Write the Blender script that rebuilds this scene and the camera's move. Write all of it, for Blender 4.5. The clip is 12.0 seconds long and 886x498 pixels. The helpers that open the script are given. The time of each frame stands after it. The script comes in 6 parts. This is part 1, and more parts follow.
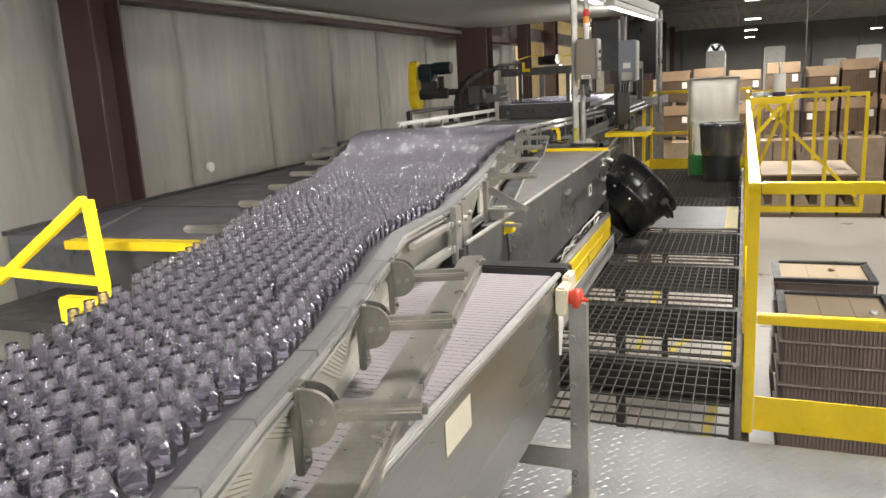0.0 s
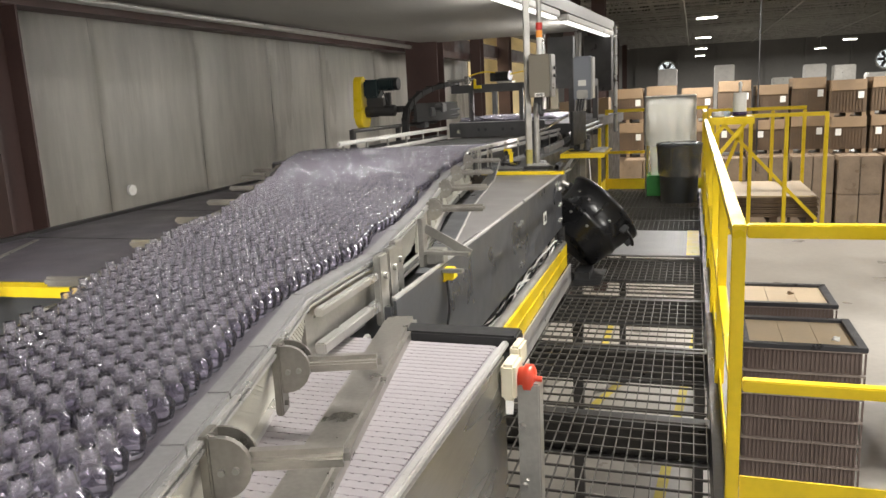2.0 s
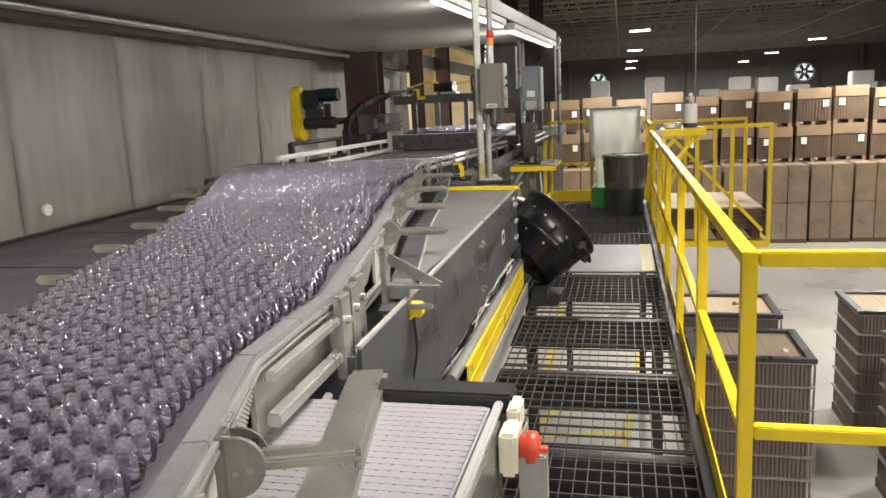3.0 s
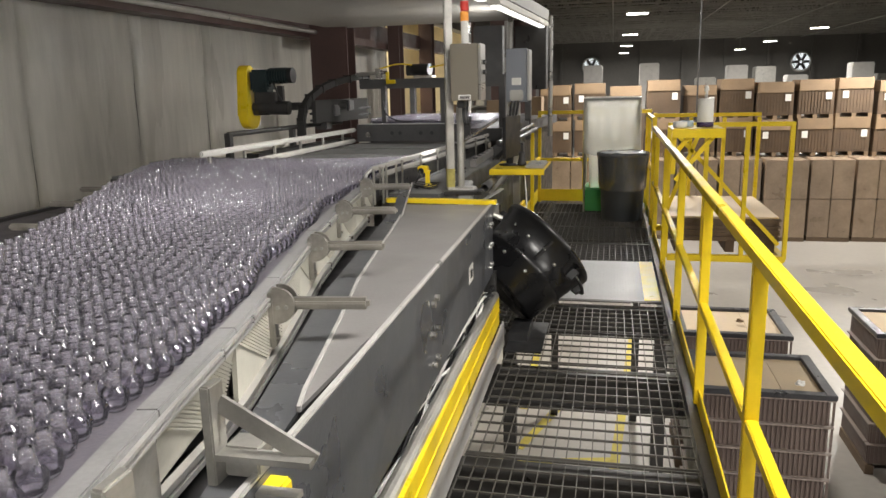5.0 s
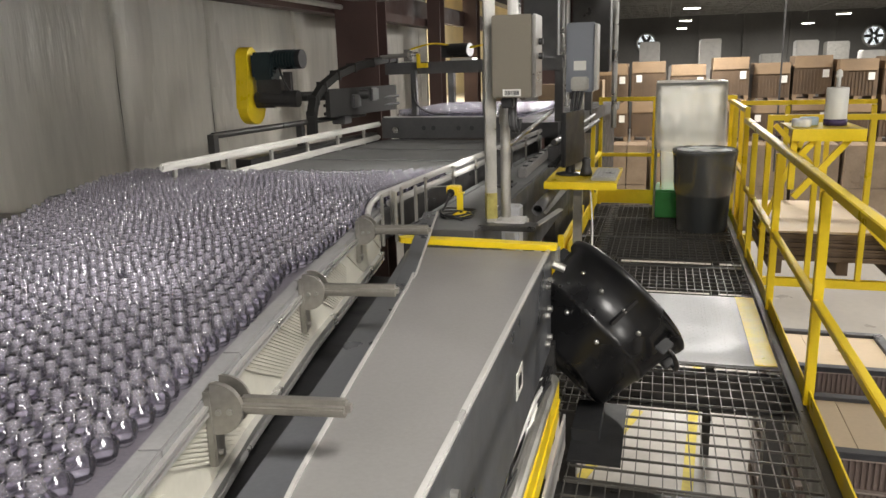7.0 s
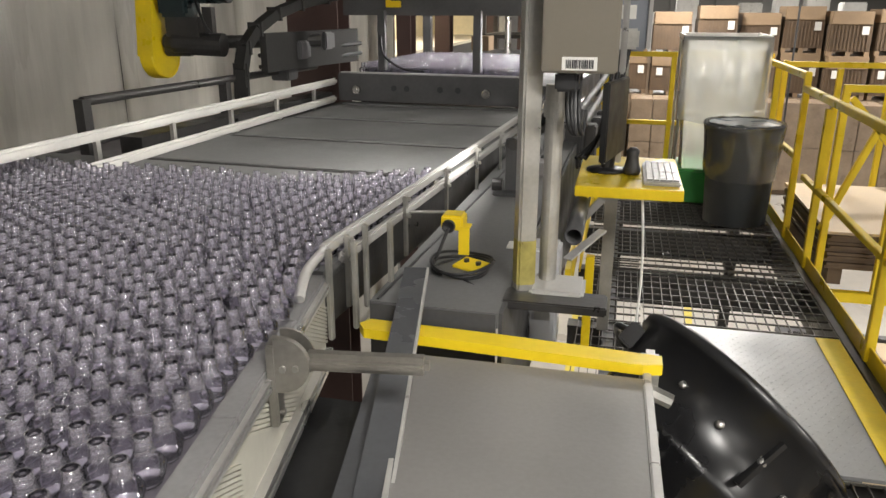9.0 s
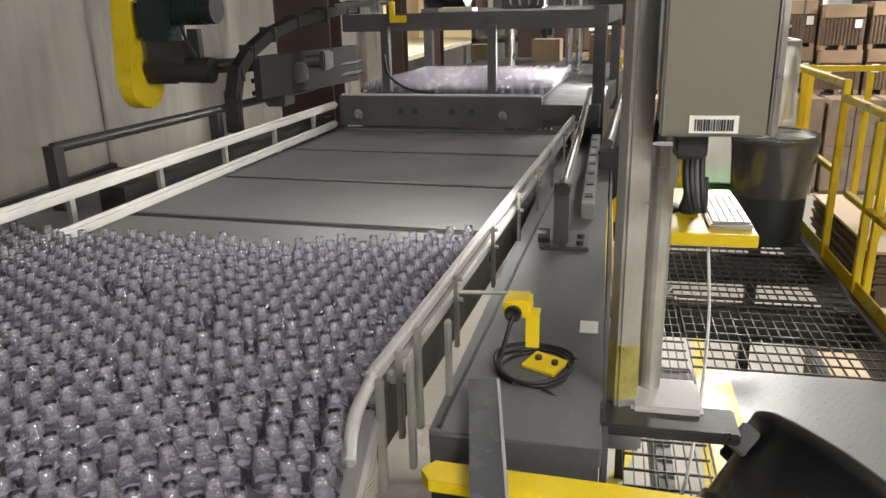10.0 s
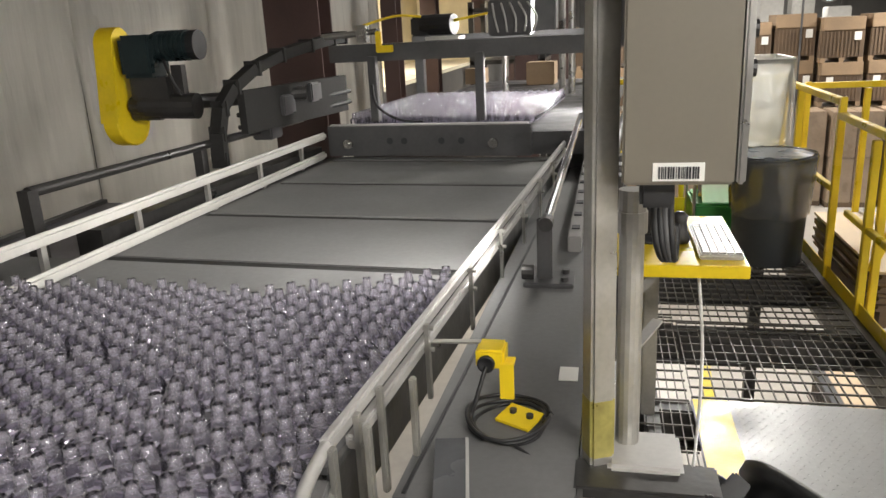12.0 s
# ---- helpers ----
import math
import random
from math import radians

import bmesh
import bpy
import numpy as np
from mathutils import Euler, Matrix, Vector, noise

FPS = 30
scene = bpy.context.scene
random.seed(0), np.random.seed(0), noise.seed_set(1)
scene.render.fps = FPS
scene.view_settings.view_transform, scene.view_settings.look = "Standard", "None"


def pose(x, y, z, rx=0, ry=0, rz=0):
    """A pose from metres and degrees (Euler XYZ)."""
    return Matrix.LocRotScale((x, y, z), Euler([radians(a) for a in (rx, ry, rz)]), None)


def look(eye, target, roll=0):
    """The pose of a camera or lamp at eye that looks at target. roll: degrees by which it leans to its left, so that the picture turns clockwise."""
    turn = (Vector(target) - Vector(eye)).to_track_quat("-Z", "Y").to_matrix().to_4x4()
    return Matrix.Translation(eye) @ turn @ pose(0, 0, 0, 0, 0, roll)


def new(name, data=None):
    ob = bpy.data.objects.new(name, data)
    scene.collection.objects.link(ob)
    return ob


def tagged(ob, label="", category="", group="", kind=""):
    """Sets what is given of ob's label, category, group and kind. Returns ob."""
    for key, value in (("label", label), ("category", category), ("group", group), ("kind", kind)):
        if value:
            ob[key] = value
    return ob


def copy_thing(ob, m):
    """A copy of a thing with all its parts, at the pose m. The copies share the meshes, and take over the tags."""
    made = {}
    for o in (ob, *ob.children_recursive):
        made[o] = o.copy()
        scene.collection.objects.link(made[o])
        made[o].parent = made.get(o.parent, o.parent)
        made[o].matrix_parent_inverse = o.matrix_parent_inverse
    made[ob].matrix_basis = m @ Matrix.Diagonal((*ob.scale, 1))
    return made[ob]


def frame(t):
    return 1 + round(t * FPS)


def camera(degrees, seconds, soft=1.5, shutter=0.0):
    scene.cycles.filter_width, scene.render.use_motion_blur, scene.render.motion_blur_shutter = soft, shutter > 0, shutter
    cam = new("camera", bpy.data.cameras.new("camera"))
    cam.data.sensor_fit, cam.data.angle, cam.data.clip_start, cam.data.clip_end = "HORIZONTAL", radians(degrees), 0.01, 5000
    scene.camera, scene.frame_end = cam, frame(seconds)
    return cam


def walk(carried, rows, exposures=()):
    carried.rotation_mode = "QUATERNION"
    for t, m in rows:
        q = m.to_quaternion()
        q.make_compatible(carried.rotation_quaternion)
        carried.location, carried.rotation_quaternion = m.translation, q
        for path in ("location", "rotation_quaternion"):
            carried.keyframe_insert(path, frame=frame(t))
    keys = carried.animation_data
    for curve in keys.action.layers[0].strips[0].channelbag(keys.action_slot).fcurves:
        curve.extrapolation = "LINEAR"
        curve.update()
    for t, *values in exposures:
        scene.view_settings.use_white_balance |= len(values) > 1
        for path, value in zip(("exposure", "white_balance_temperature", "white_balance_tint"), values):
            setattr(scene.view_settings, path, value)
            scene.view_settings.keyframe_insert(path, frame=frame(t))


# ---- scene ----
cam = camera(61.4, 12.0)
PATH = [
    (0, (1.5, -0.211, 1.492), (0.762, 1.598, 1.067), -3.2),
    (0.5, (1.456, -0.171, 1.491), (0.712, 1.632, 1.045), -3.3),
    (1, (1.454, -0.084, 1.508), (0.725, 1.725, 1.064), -3.3),
    (1.5, (1.435, 0.145, 1.507), (0.743, 1.973, 1.084), -3.2),
    (2, (1.401, 0.349, 1.504), (0.77, 2.206, 1.112), -2.8),
    (2.5, (1.289, 0.475, 1.493), (0.731, 2.361, 1.131), -2.5),
    (3, (1.191, 0.677, 1.507), (0.723, 2.586, 1.136), -2.8),
    (3.2, (1.168, 0.768, 1.512), (0.712, 2.682, 1.134), -2.6),
    (4.8, (1.085, 1.76, 1.582), (0.656, 3.666, 1.155), -1.4),
    (5, (1.1, 1.895, 1.565), (0.665, 3.801, 1.143), -1.3),
    (5.5, (1.123, 2.308, 1.578), (0.659, 4.208, 1.16), -1.2),
    (6, (1.027, 2.612, 1.58), (0.521, 4.501, 1.16), -1.4),
    (6.5, (0.896, 2.944, 1.619), (0.351, 4.818, 1.179), -1.5),
    (6.7, (0.878, 3.085, 1.62), (0.317, 4.951, 1.17), -1.7),
    (8.3, (0.496, 4.24, 1.63), (0.036, 6.094, 1.037), -0.6),
    (8.5, (0.454, 4.427, 1.632), (-0.002, 6.278, 1.029), -0.2),
    (9, (0.313, 4.746, 1.628), (-0.129, 6.596, 1.009), 0.1),
    (9.5, (0.166, 4.979, 1.659), (-0.267, 6.831, 1.039), -0.7),
    (10, (0.035, 5.175, 1.702), (-0.375, 7.032, 1.085), -1.4),
    (10.5, (-0.042, 5.286, 1.752), (-0.435, 7.147, 1.135), -2.1),
    (11, (-0.051, 5.301, 1.769), (-0.436, 7.167, 1.16), -2.5),
    (11.5, (-0.026, 5.306, 1.779), (-0.42, 7.173, 1.182), -2.8),
    (12, (0.105, 5.28, 1.739), (-0.326, 7.149, 1.172), -2.9),
]
walk(cam, [(t, look(eye, target, roll)) for t, eye, target, roll in PATH], [(0, 0.05), (3.2, -0.04), (6, -0.12), (8.3, 0.1), (10.5, 0.12), (12, 0.18)])

# ---- light: warehouse high-bay fixtures, the strip fixture under the slab with added fill, the warm room behind ----
world = bpy.data.worlds.new("world")
world.use_nodes = True
world.node_tree.nodes["Background"].inputs[0].default_value = (0.75, 0.8, 0.9, 1)
world.node_tree.nodes["Background"].inputs[1].default_value = 0.05
scene.world = world
GROUND = -3.3
LAMP_Z = 3.6
BAYS = [(x, y) for x in (1.75, 9.2) for y in (-3.2, 3.5, 14.5, 26.0, 36.0, 46.0, 56.0)]


def bay_size(y):
    return 1.0 if y < 10 else 0.55


def area_lamp(name, loc, sx, sy, watts, color, aim=(0, 0, -1)):
    la = bpy.data.lights.new(name, "AREA")
    la.shape, la.size, la.size_y, la.energy, la.color = "RECTANGLE", sx, sy, watts, color
    ob = new(name, la)
    ob.matrix_world = look(loc, Vector(loc) + Vector(aim))
    return ob


for bx, by in BAYS:
    area_lamp("high_bay_light", (bx, by, LAMP_Z - 0.03), 1.2 * bay_size(by), 0.9 * bay_size(by), ((260 if by < 0 else 185) if by < 14 else 420) if bx < 5 else (800 if by < 20 else 620), (1.0, 0.96, 0.9))
# far length is a fluorescent strip; nearer ones added fill, thrown under the deck
STRIPS_AND_FILL = ((-5.0, -1.0, 56), (-0.6, 3.4, 50), (3.8, 5.9, 10), (6.3, 8.6, 17), (9.0, 12.0, 38))
for y0, y1, watts in STRIPS_AND_FILL:
    ym = (y0 + y1) / 2
    area_lamp("strip_and_fill_light", (-0.33 + 0.066 * (ym - 7.43), ym, 2.26), 0.12, y1 - y0, watts * (y1 - y0), (1.0, 0.97, 0.92), (-1, 0, -0.15))
for ry in (19.0, 26.0):
    area_lamp("room_light", (-5.4, ry, 4.1), 2.0, 2.0, 560, (1.0, 0.90, 0.70))


# ---- materials ----
def mat(name, color, rough=0.5, metal=0.0, var=0.25, scale=6.0, fine=60.0, bump=0.1, stretch=(1, 1, 1), spec=0.5, rvar=0.15, depth=0.003):
    m = bpy.data.materials.new(name)
    m.use_nodes = True
    nt = m.node_tree
    n, l = nt.nodes, nt.links
    b = n["Principled BSDF"]
    tc = n.new("ShaderNodeTexCoord")
    mp = n.new("ShaderNodeMapping")
    mp.inputs["Scale"].default_value = stretch
    l.new(tc.outputs["Object"], mp.inputs["Vector"])
    big, small = n.new("ShaderNodeTexNoise"), n.new("ShaderNodeTexNoise")
    big.inputs["Scale"].default_value, small.inputs["Scale"].default_value = scale, fine
    big.inputs["Detail"].default_value, small.inputs["Detail"].default_value = 6, 3
    for t in (big, small):
        l.new(mp.outputs[0], t.inputs["Vector"])
    add = n.new("ShaderNodeMath")
    add.operation = "MULTIPLY_ADD"
    add.inputs[1].default_value = 0.35
    l.new(small.outputs["Fac"], add.inputs[0])
    l.new(big.outputs["Fac"], add.inputs[2])
    info = n.new("ShaderNodeObjectInfo")
    add2 = n.new("ShaderNodeMath")
    add2.operation = "MULTIPLY_ADD"
    add2.inputs[1].default_value = 0.15
    l.new(info.outputs["Random"], add2.inputs[0])
    l.new(add.outputs[0], add2.inputs[2])
    ramp = n.new("ShaderNodeMapRange")
    ramp.inputs[1].default_value, ramp.inputs[2].default_value = 0.4, 1.05
    ramp.inputs[3].default_value, ramp.inputs[4].default_value = 1 - var, 1 + var
    l.new(add2.outputs[0], ramp.inputs[0])
    mul = n.new("ShaderNodeVectorMath")
    mul.operation = "SCALE"
    mul.inputs[0].default_value = color
    l.new(ramp.outputs[0], mul.inputs["Scale"])
    l.new(mul.outputs[0], b.inputs["Base Color"])
    rr = n.new("ShaderNodeMapRange")
    rr.inputs[1].default_value, rr.inputs[2].default_value = 0.3, 0.75
    rr.inputs[3].default_value, rr.inputs[4].default_value = max(0.03, rough - rvar), min(1, rough + rvar)
    l.new(big.outputs["Fac"], rr.inputs[0])
    l.new(rr.outputs[0], b.inputs["Roughness"])
    b.inputs["Metallic"].default_value = metal
    b.inputs["Specular IOR Level"].default_value = spec
    if bump:
        bp = n.new("ShaderNodeBump")
        bp.inputs["Strength"].default_value, bp.inputs["Distance"].default_value = bump, depth
        l.new(small.outputs["Fac"], bp.inputs["Height"])
        l.new(bp.outputs[0], b.inputs["Normal"])
    return m


def glow(name, color, strength):
    m = bpy.data.materials.new(name)
    m.use_nodes = True
    b = m.node_tree.nodes["Principled BSDF"]
    b.inputs["Base Color"].default_value = (*color, 1)
    b.inputs["Emission Color"].default_value = (*color, 1)
    b.inputs["Emission Strength"].default_value = strength
    return m


def clear(name, tint, body, body_share, rough=0.06, ior=1.5, thin=True):
    """Thin clear plastic: mostly see-through, with a faint milky share and a glossy skin."""
    m = bpy.data.materials.new(name)
    m.use_nodes = True
    n, l = m.node_tree.nodes, m.node_tree.links
    out = n["Material Output"]
    n.remove(n["Principled BSDF"])
    tr, df, tl, gl = (n.new("ShaderNodeBsdf" + k) for k in ("Transparent", "Diffuse", "Translucent", "Glossy"))
    tr.inputs[0].default_value = (*tint, 1)
    df.inputs[0].default_value = tl.inputs[0].default_value = (*body, 1)
    gl.inputs["Roughness"].default_value = rough
    a, b, c = (n.new("ShaderNodeMixShader") for _ in range(3))
    a.inputs[0].default_value = 0.5
    l.new(df.outputs[0], a.inputs[1])
    l.new(tl.outputs[0], a.inputs[2])
    b.inputs[0].default_value = body_share
    l.new(tr.outputs[0], b.inputs[1])
    l.new(a.outputs[0], b.inputs[2])
    fr = n.new("ShaderNodeFresnel")
    fr.inputs[0].default_value = ior
    l.new(fr.outputs[0], c.inputs[0])
    l.new(b.outputs[0], c.inputs[1])
    l.new(gl.outputs[0], c.inputs[2])
    l.new(c.outputs[0], out.inputs[0])
    return m


YELLOW = mat("yellow_paint", (0.80, 0.58, 0.015), 0.4, 0, 0.14, 5, 50, 0.15)
GALV = mat("galvanised_steel", (0.46, 0.45, 0.42), 0.42, 0.75, 0.25, 9, 80, 0.1)
BRACKETSTEEL = mat("dull_zinc_steel", (0.30, 0.285, 0.26), 0.38, 0.8, 0.3, 12, 90, 0.12)
STAINLESS = mat("stainless_steel", (0.40, 0.39, 0.37), 0.34, 0.85, 0.2, 5, 120, 0.1, (1, 0.15, 1))
ALU = mat("aluminium", (0.58, 0.57, 0.55), 0.36, 0.7, 0.15, 6, 90, 0.08, (1, 1, 0.2))
STRIPGREY = mat("grey_worn_strip", (0.20, 0.196, 0.198), 0.62, 0.0, 0.25, 5, 90, 0.1, spec=0.25)
LIP = mat("worn_white_edge", (0.46, 0.45, 0.435), 0.42, 0.2, 0.18, 8, 70, 0.1)
BELT = mat("dark_grey_belt", (0.10, 0.092, 0.108), 0.5, 0, 0.25, 3, 140, 0.25)
BED = mat("grey_bed_plate", (0.15, 0.15, 0.15), 0.6, 0.0, 0.25, 4, 60, 0.1, spec=0.3)
JOINT = mat("dark_joint_strip", (0.03, 0.029, 0.028), 0.8, 0, 0.3, 6, 60, 0.1, spec=0.15)
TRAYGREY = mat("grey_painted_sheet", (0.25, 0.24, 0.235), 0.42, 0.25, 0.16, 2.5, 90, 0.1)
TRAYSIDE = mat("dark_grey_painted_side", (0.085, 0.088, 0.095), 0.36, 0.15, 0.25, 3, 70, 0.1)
BLACK = mat("black_rubber", (0.018, 0.018, 0.019), 0.45, 0, 0.3, 8, 70, 0.15)
BLACKGLOSS = mat("black_plastic", (0.012, 0.012, 0.013), 0.33, 0, 0.3, 4, 40, 0.06)
DARKSTEEL = mat("dark_machine_steel", (0.055, 0.053, 0.052), 0.42, 0.5, 0.35, 7, 60, 0.2)
MIDSTEEL = mat("grey_machine_paint", (0.085, 0.084, 0.086), 0.45, 0.2, 0.25, 6, 60, 0.1)
COLUMN = mat("red_brown_primer", (0.055, 0.030, 0.026), 0.6, 0, 0.3, 3, 40, 0.2)
CREAM = mat("cream_brush_panel", (0.50, 0.485, 0.42), 0.65, 0, 0.14, 6, 60, 0.1)
WHITEBELT = mat("white_modular_belt", (0.36, 0.335, 0.35), 0.45, 0, 0.16, 3, 90, 0.1)
WHITE = mat("white_plastic", (0.80, 0.79, 0.76), 0.4, 0, 0.1, 5, 60, 0.05)
OFFWHITE = mat("off_white_plastic_rail", (0.52, 0.51, 0.48), 0.45, 0, 0.15, 5, 60, 0.05)
RED = mat("red_button", (0.62, 0.065, 0.03), 0.35, 0, 0.12, 8, 60, 0.05)
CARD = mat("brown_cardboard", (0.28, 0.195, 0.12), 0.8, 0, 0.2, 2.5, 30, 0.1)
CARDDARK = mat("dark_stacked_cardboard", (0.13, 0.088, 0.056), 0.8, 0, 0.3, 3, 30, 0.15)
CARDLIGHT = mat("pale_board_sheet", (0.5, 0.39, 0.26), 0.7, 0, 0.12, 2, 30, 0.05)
WRAPPED = mat("wrapped_carton", (0.30, 0.225, 0.16), 0.4, 0, 0.3, 2.5, 14, 0.4, depth=0.02)
TIER = mat("plastic_tier_sheet", (0.16, 0.12, 0.105), 0.45, 0, 0.25, 3, 40, 0.1)
TIERLIP = mat("tier_sheet_edge", (0.30, 0.25, 0.22), 0.4, 0, 0.2, 4, 40, 0.1)
TOPFRAME = mat("dark_top_frame", (0.04, 0.04, 0.045), 0.4, 0, 0.3, 6, 50, 0.1)
CONCRETE = mat("sealed_concrete", (0.36, 0.335, 0.30), 0.38, 0, 0.22, 0.5, 8, 0.1)
PLATE = mat("tread_plate", (0.24, 0.24, 0.245), 0.5, 0.3, 0.2, 3, 40, 0.05)
GRATE = mat("grating_steel", (0.085, 0.08, 0.072), 0.5, 0.4, 0.3, 6, 60, 0.1)
ROOF = mat("dark_roof_deck", (0.014, 0.0135, 0.013), 0.9, 0, 0.3, 1, 12, 0.1, spec=0.04)
JOIST = mat("roof_joist_steel", (0.34, 0.335, 0.31), 0.6, 0.2, 0.3, 2, 20, 0.1)
SLABMAT = mat("grey_deck_underside", (0.24, 0.23, 0.21), 0.5, 0.1, 0.18, 0.7, 20, 0.1, (1, 0.3, 1))
FARWALL = mat("far_wall_panel", (0.14, 0.137, 0.13), 0.8, 0, 0.2, 0.4, 6, 0.1, spec=0.15)
BOXGREY = mat("grey_cabinet_paint", (0.19, 0.17, 0.135), 0.42, 0.15, 0.08, 3, 90, 0.05)
BOXBLUE = mat("blue_grey_cabinet_paint", (0.22, 0.235, 0.27), 0.42, 0.1, 0.08, 3, 90, 0.05)
TEAL = mat("dark_teal_motor_paint", (0.016, 0.028, 0.030), 0.4, 0.2, 0.3, 8, 60, 0.1)
PAPER = mat("white_paper", (0.78, 0.77, 0.73), 0.7, 0, 0.05, 8, 60, 0.02)
INK = mat("black_print", (0.03, 0.03, 0.035), 0.6, 0, 0.1, 8, 60, 0)
CREAMBOX = mat("cream_switch_housing", (0.70, 0.65, 0.50), 0.45, 0, 0.1, 6, 60, 0.05)
GREENBOX = mat("green_plastic", (0.05, 0.30, 0.07), 0.45, 0, 0.2, 6, 60, 0.05)
FLOORYELLOW = mat("worn_yellow_floor_paint", (0.55, 0.44, 0.05), 0.5, 0, 0.35, 2, 15, 0.1)
WARMROOM = mat("warm_room_wall", (0.72, 0.64, 0.46), 0.7, 0, 0.2, 1, 10, 0.1)
AMBER = glow("amber_lens", (0.75, 0.30, 0.05), 0.25)
REDLENS = glow("red_lens", (0.55, 0.04, 0.03), 0.15)
LAMPGLOW = glow("lamp_lens", (1.0, 0.97, 0.92), 14)
STRIPGLOW = glow("strip_tube", (1.0, 0.98, 0.94), 2.2)
PET = clear("clear_lavender_plastic", (0.955, 0.94, 0.98), (0.82, 0.78, 0.96), 0.07, 0.05, 1.55)
NECK = clear("milky_lavender_neck", (0.93, 0.91, 0.96), (0.92, 0.88, 0.99), 0.25, 0.05, 1.7)
FROST = clear("frosted_bottle_foot", (0.92, 0.91, 0.95), (0.86, 0.83, 0.92), 0.45, 0.15)
LINERFILM = clear("glossy_clear_liner", (0.93, 0.94, 0.94), (0.90, 0.91, 0.91), 0.17, 0.10, 1.9)
FILM = clear("clear_film", (0.95, 0.96, 0.95), (0.90, 0.90, 0.89), 0.30, 0.16)
BINCLEAR = clear("milky_clear_liner", (0.96, 0.96, 0.94), (0.92, 0.92, 0.90), 0.42, 0.2)


def insulation_material():
    m = mat("white_vinyl_insulation", (0.62, 0.595, 0.54), 0.36, 0, 0.30, 1.4, 11, 0.45, (1, 1.0, 0.16), depth=0.025)
    return m


INSUL = insulation_material()


# ---- building blocks ----
def box(bm, x0, x1, y0, y1, z0, z1, bevel=0.0):
    b = bm if bevel == 0 else bmesh.new()
    r = bmesh.ops.create_cube(b, size=1, matrix=Matrix.Translation(((x0 + x1) / 2, (y0 + y1) / 2, (z0 + z1) / 2)) @ Matrix.Diagonal((x1 - x0, y1 - y0, z1 - z0, 1)))
    if bevel:
        bmesh.ops.bevel(b, geom=b.edges[:], offset=bevel, segments=2, affect="EDGES")
        join(bm, b)
    return bm


def join(bm, other, m=None):
    if m is not None:
        other.transform(m)
    me = bpy.data.meshes.new("tmp")
    other.to_mesh(me)
    other.free()
    bm.from_mesh(me)
    bpy.data.meshes.remove(me)


def frame_to(a, b):
    a, b = Vector(a), Vector(b)
    q = (b - a).to_track_quat("Z", "Y")
    return Matrix.Translation((a + b) / 2) @ q.to_matrix().to_4x4(), (b - a).length


def rod(bm, a, b, r, seg=10, r2=None):
    m, length = frame_to(a, b)
    bmesh.ops.create_cone(bm, cap_ends=True, segments=seg, radius1=r, radius2=r if r2 is None else r2, depth=length, matrix=m)
    return bm


def bar(bm, a, b, w, h, bevel=0.0, up=(0, 0, 1)):
    """A rectangular bar from a to b, w wide across and h along up."""
    a, b, up = Vector(a), Vector(b), Vector(up)
    y = (b - a).normalized()
    x = y.cross(up)
    if x.length < 1e-4:
        x = y.cross(Vector((0, 1, 0)))
    x.normalize()
    z = x.cross(y)
    m = Matrix((x, y, z)).transposed().to_4x4()
    t = bmesh.new()
    box(t, -w / 2, w / 2, -(b - a).length / 2, (b - a).length / 2, -h / 2, h / 2, bevel)
    join(bm, t, Matrix.Translation((a + b) / 2) @ m)
    return bm


def lathe(bm, profile, seg=14, m=None, cap=True):
    t = bmesh.new()
    rings = [[t.verts.new((r * math.cos(2 * math.pi * k / seg), r * math.sin(2 * math.pi * k / seg), z)) for k in range(seg)] for r, z in profile]
    for a, b in zip(rings, rings[1:]):
        for k in range(seg):
            t.faces.new((a[k], a[(k + 1) % seg], b[(k + 1) % seg], b[k]))
    if cap:
        t.faces.new(rings[0][::-1])
    for f in t.faces:
        f.smooth = True
    join(bm, t, m)
    return bm


def prism(bm, pts, z0, z1):
    """An upright prism over a plan outline."""
    lo = [bm.verts.new((x, y, z0)) for x, y in pts]
    hi = [bm.verts.new((x, y, z1)) for x, y in pts]
    k = len(pts)
    fs = [bm.faces.new(hi), bm.faces.new(lo[::-1])]
    fs += [bm.faces.new((lo[i], lo[(i + 1) % k], hi[(i + 1) % k], hi[i])) for i in range(k)]
    bmesh.ops.recalc_face_normals(bm, faces=fs)
    return bm


def cable(bm, pts, r, seg=6, n=8):
    """A smooth hose through the given places."""
    p = [Vector(q) for q in pts]
    out = []
    for i in range(len(p) - 1):
        a, b, c, d = p[max(i - 1, 0)], p[i], p[i + 1], p[min(i + 2, len(p) - 1)]
        for k in range(n):
            t = k / n
            out.append(0.5 * (2 * b + (c - a) * t + (2 * a - 5 * b + 4 * c - d) * t * t + (3 * b - a - 3 * c + d) * t ** 3))
    out.append(p[-1])
    rings = []
    side = Vector((0.31, 0.17, 0.93))
    for i, q in enumerate(out):
        d = (out[min(i + 1, len(out) - 1)] - out[max(i - 1, 0)]).normalized()
        u = d.cross(side)
        if u.length < 0.05:
            u = d.cross(Vector((0.9, -0.3, 0.1)))
        u.normalize()
        w = d.cross(u)
        rings.append([bm.verts.new(q + r * (math.cos(k * 2 * math.pi / seg) * u + math.sin(k * 2 * math.pi / seg) * w)) for k in range(seg)])
    for a, b in zip(rings, rings[1:]):
        for k in range(seg):
            f = bm.faces.new((a[k], a[(k + 1) % seg], b[(k + 1) % seg], b[k]))
            f.smooth = True
    bm.faces.new(rings[0][::-1])
    bm.faces.new(rings[-1])
    return bm


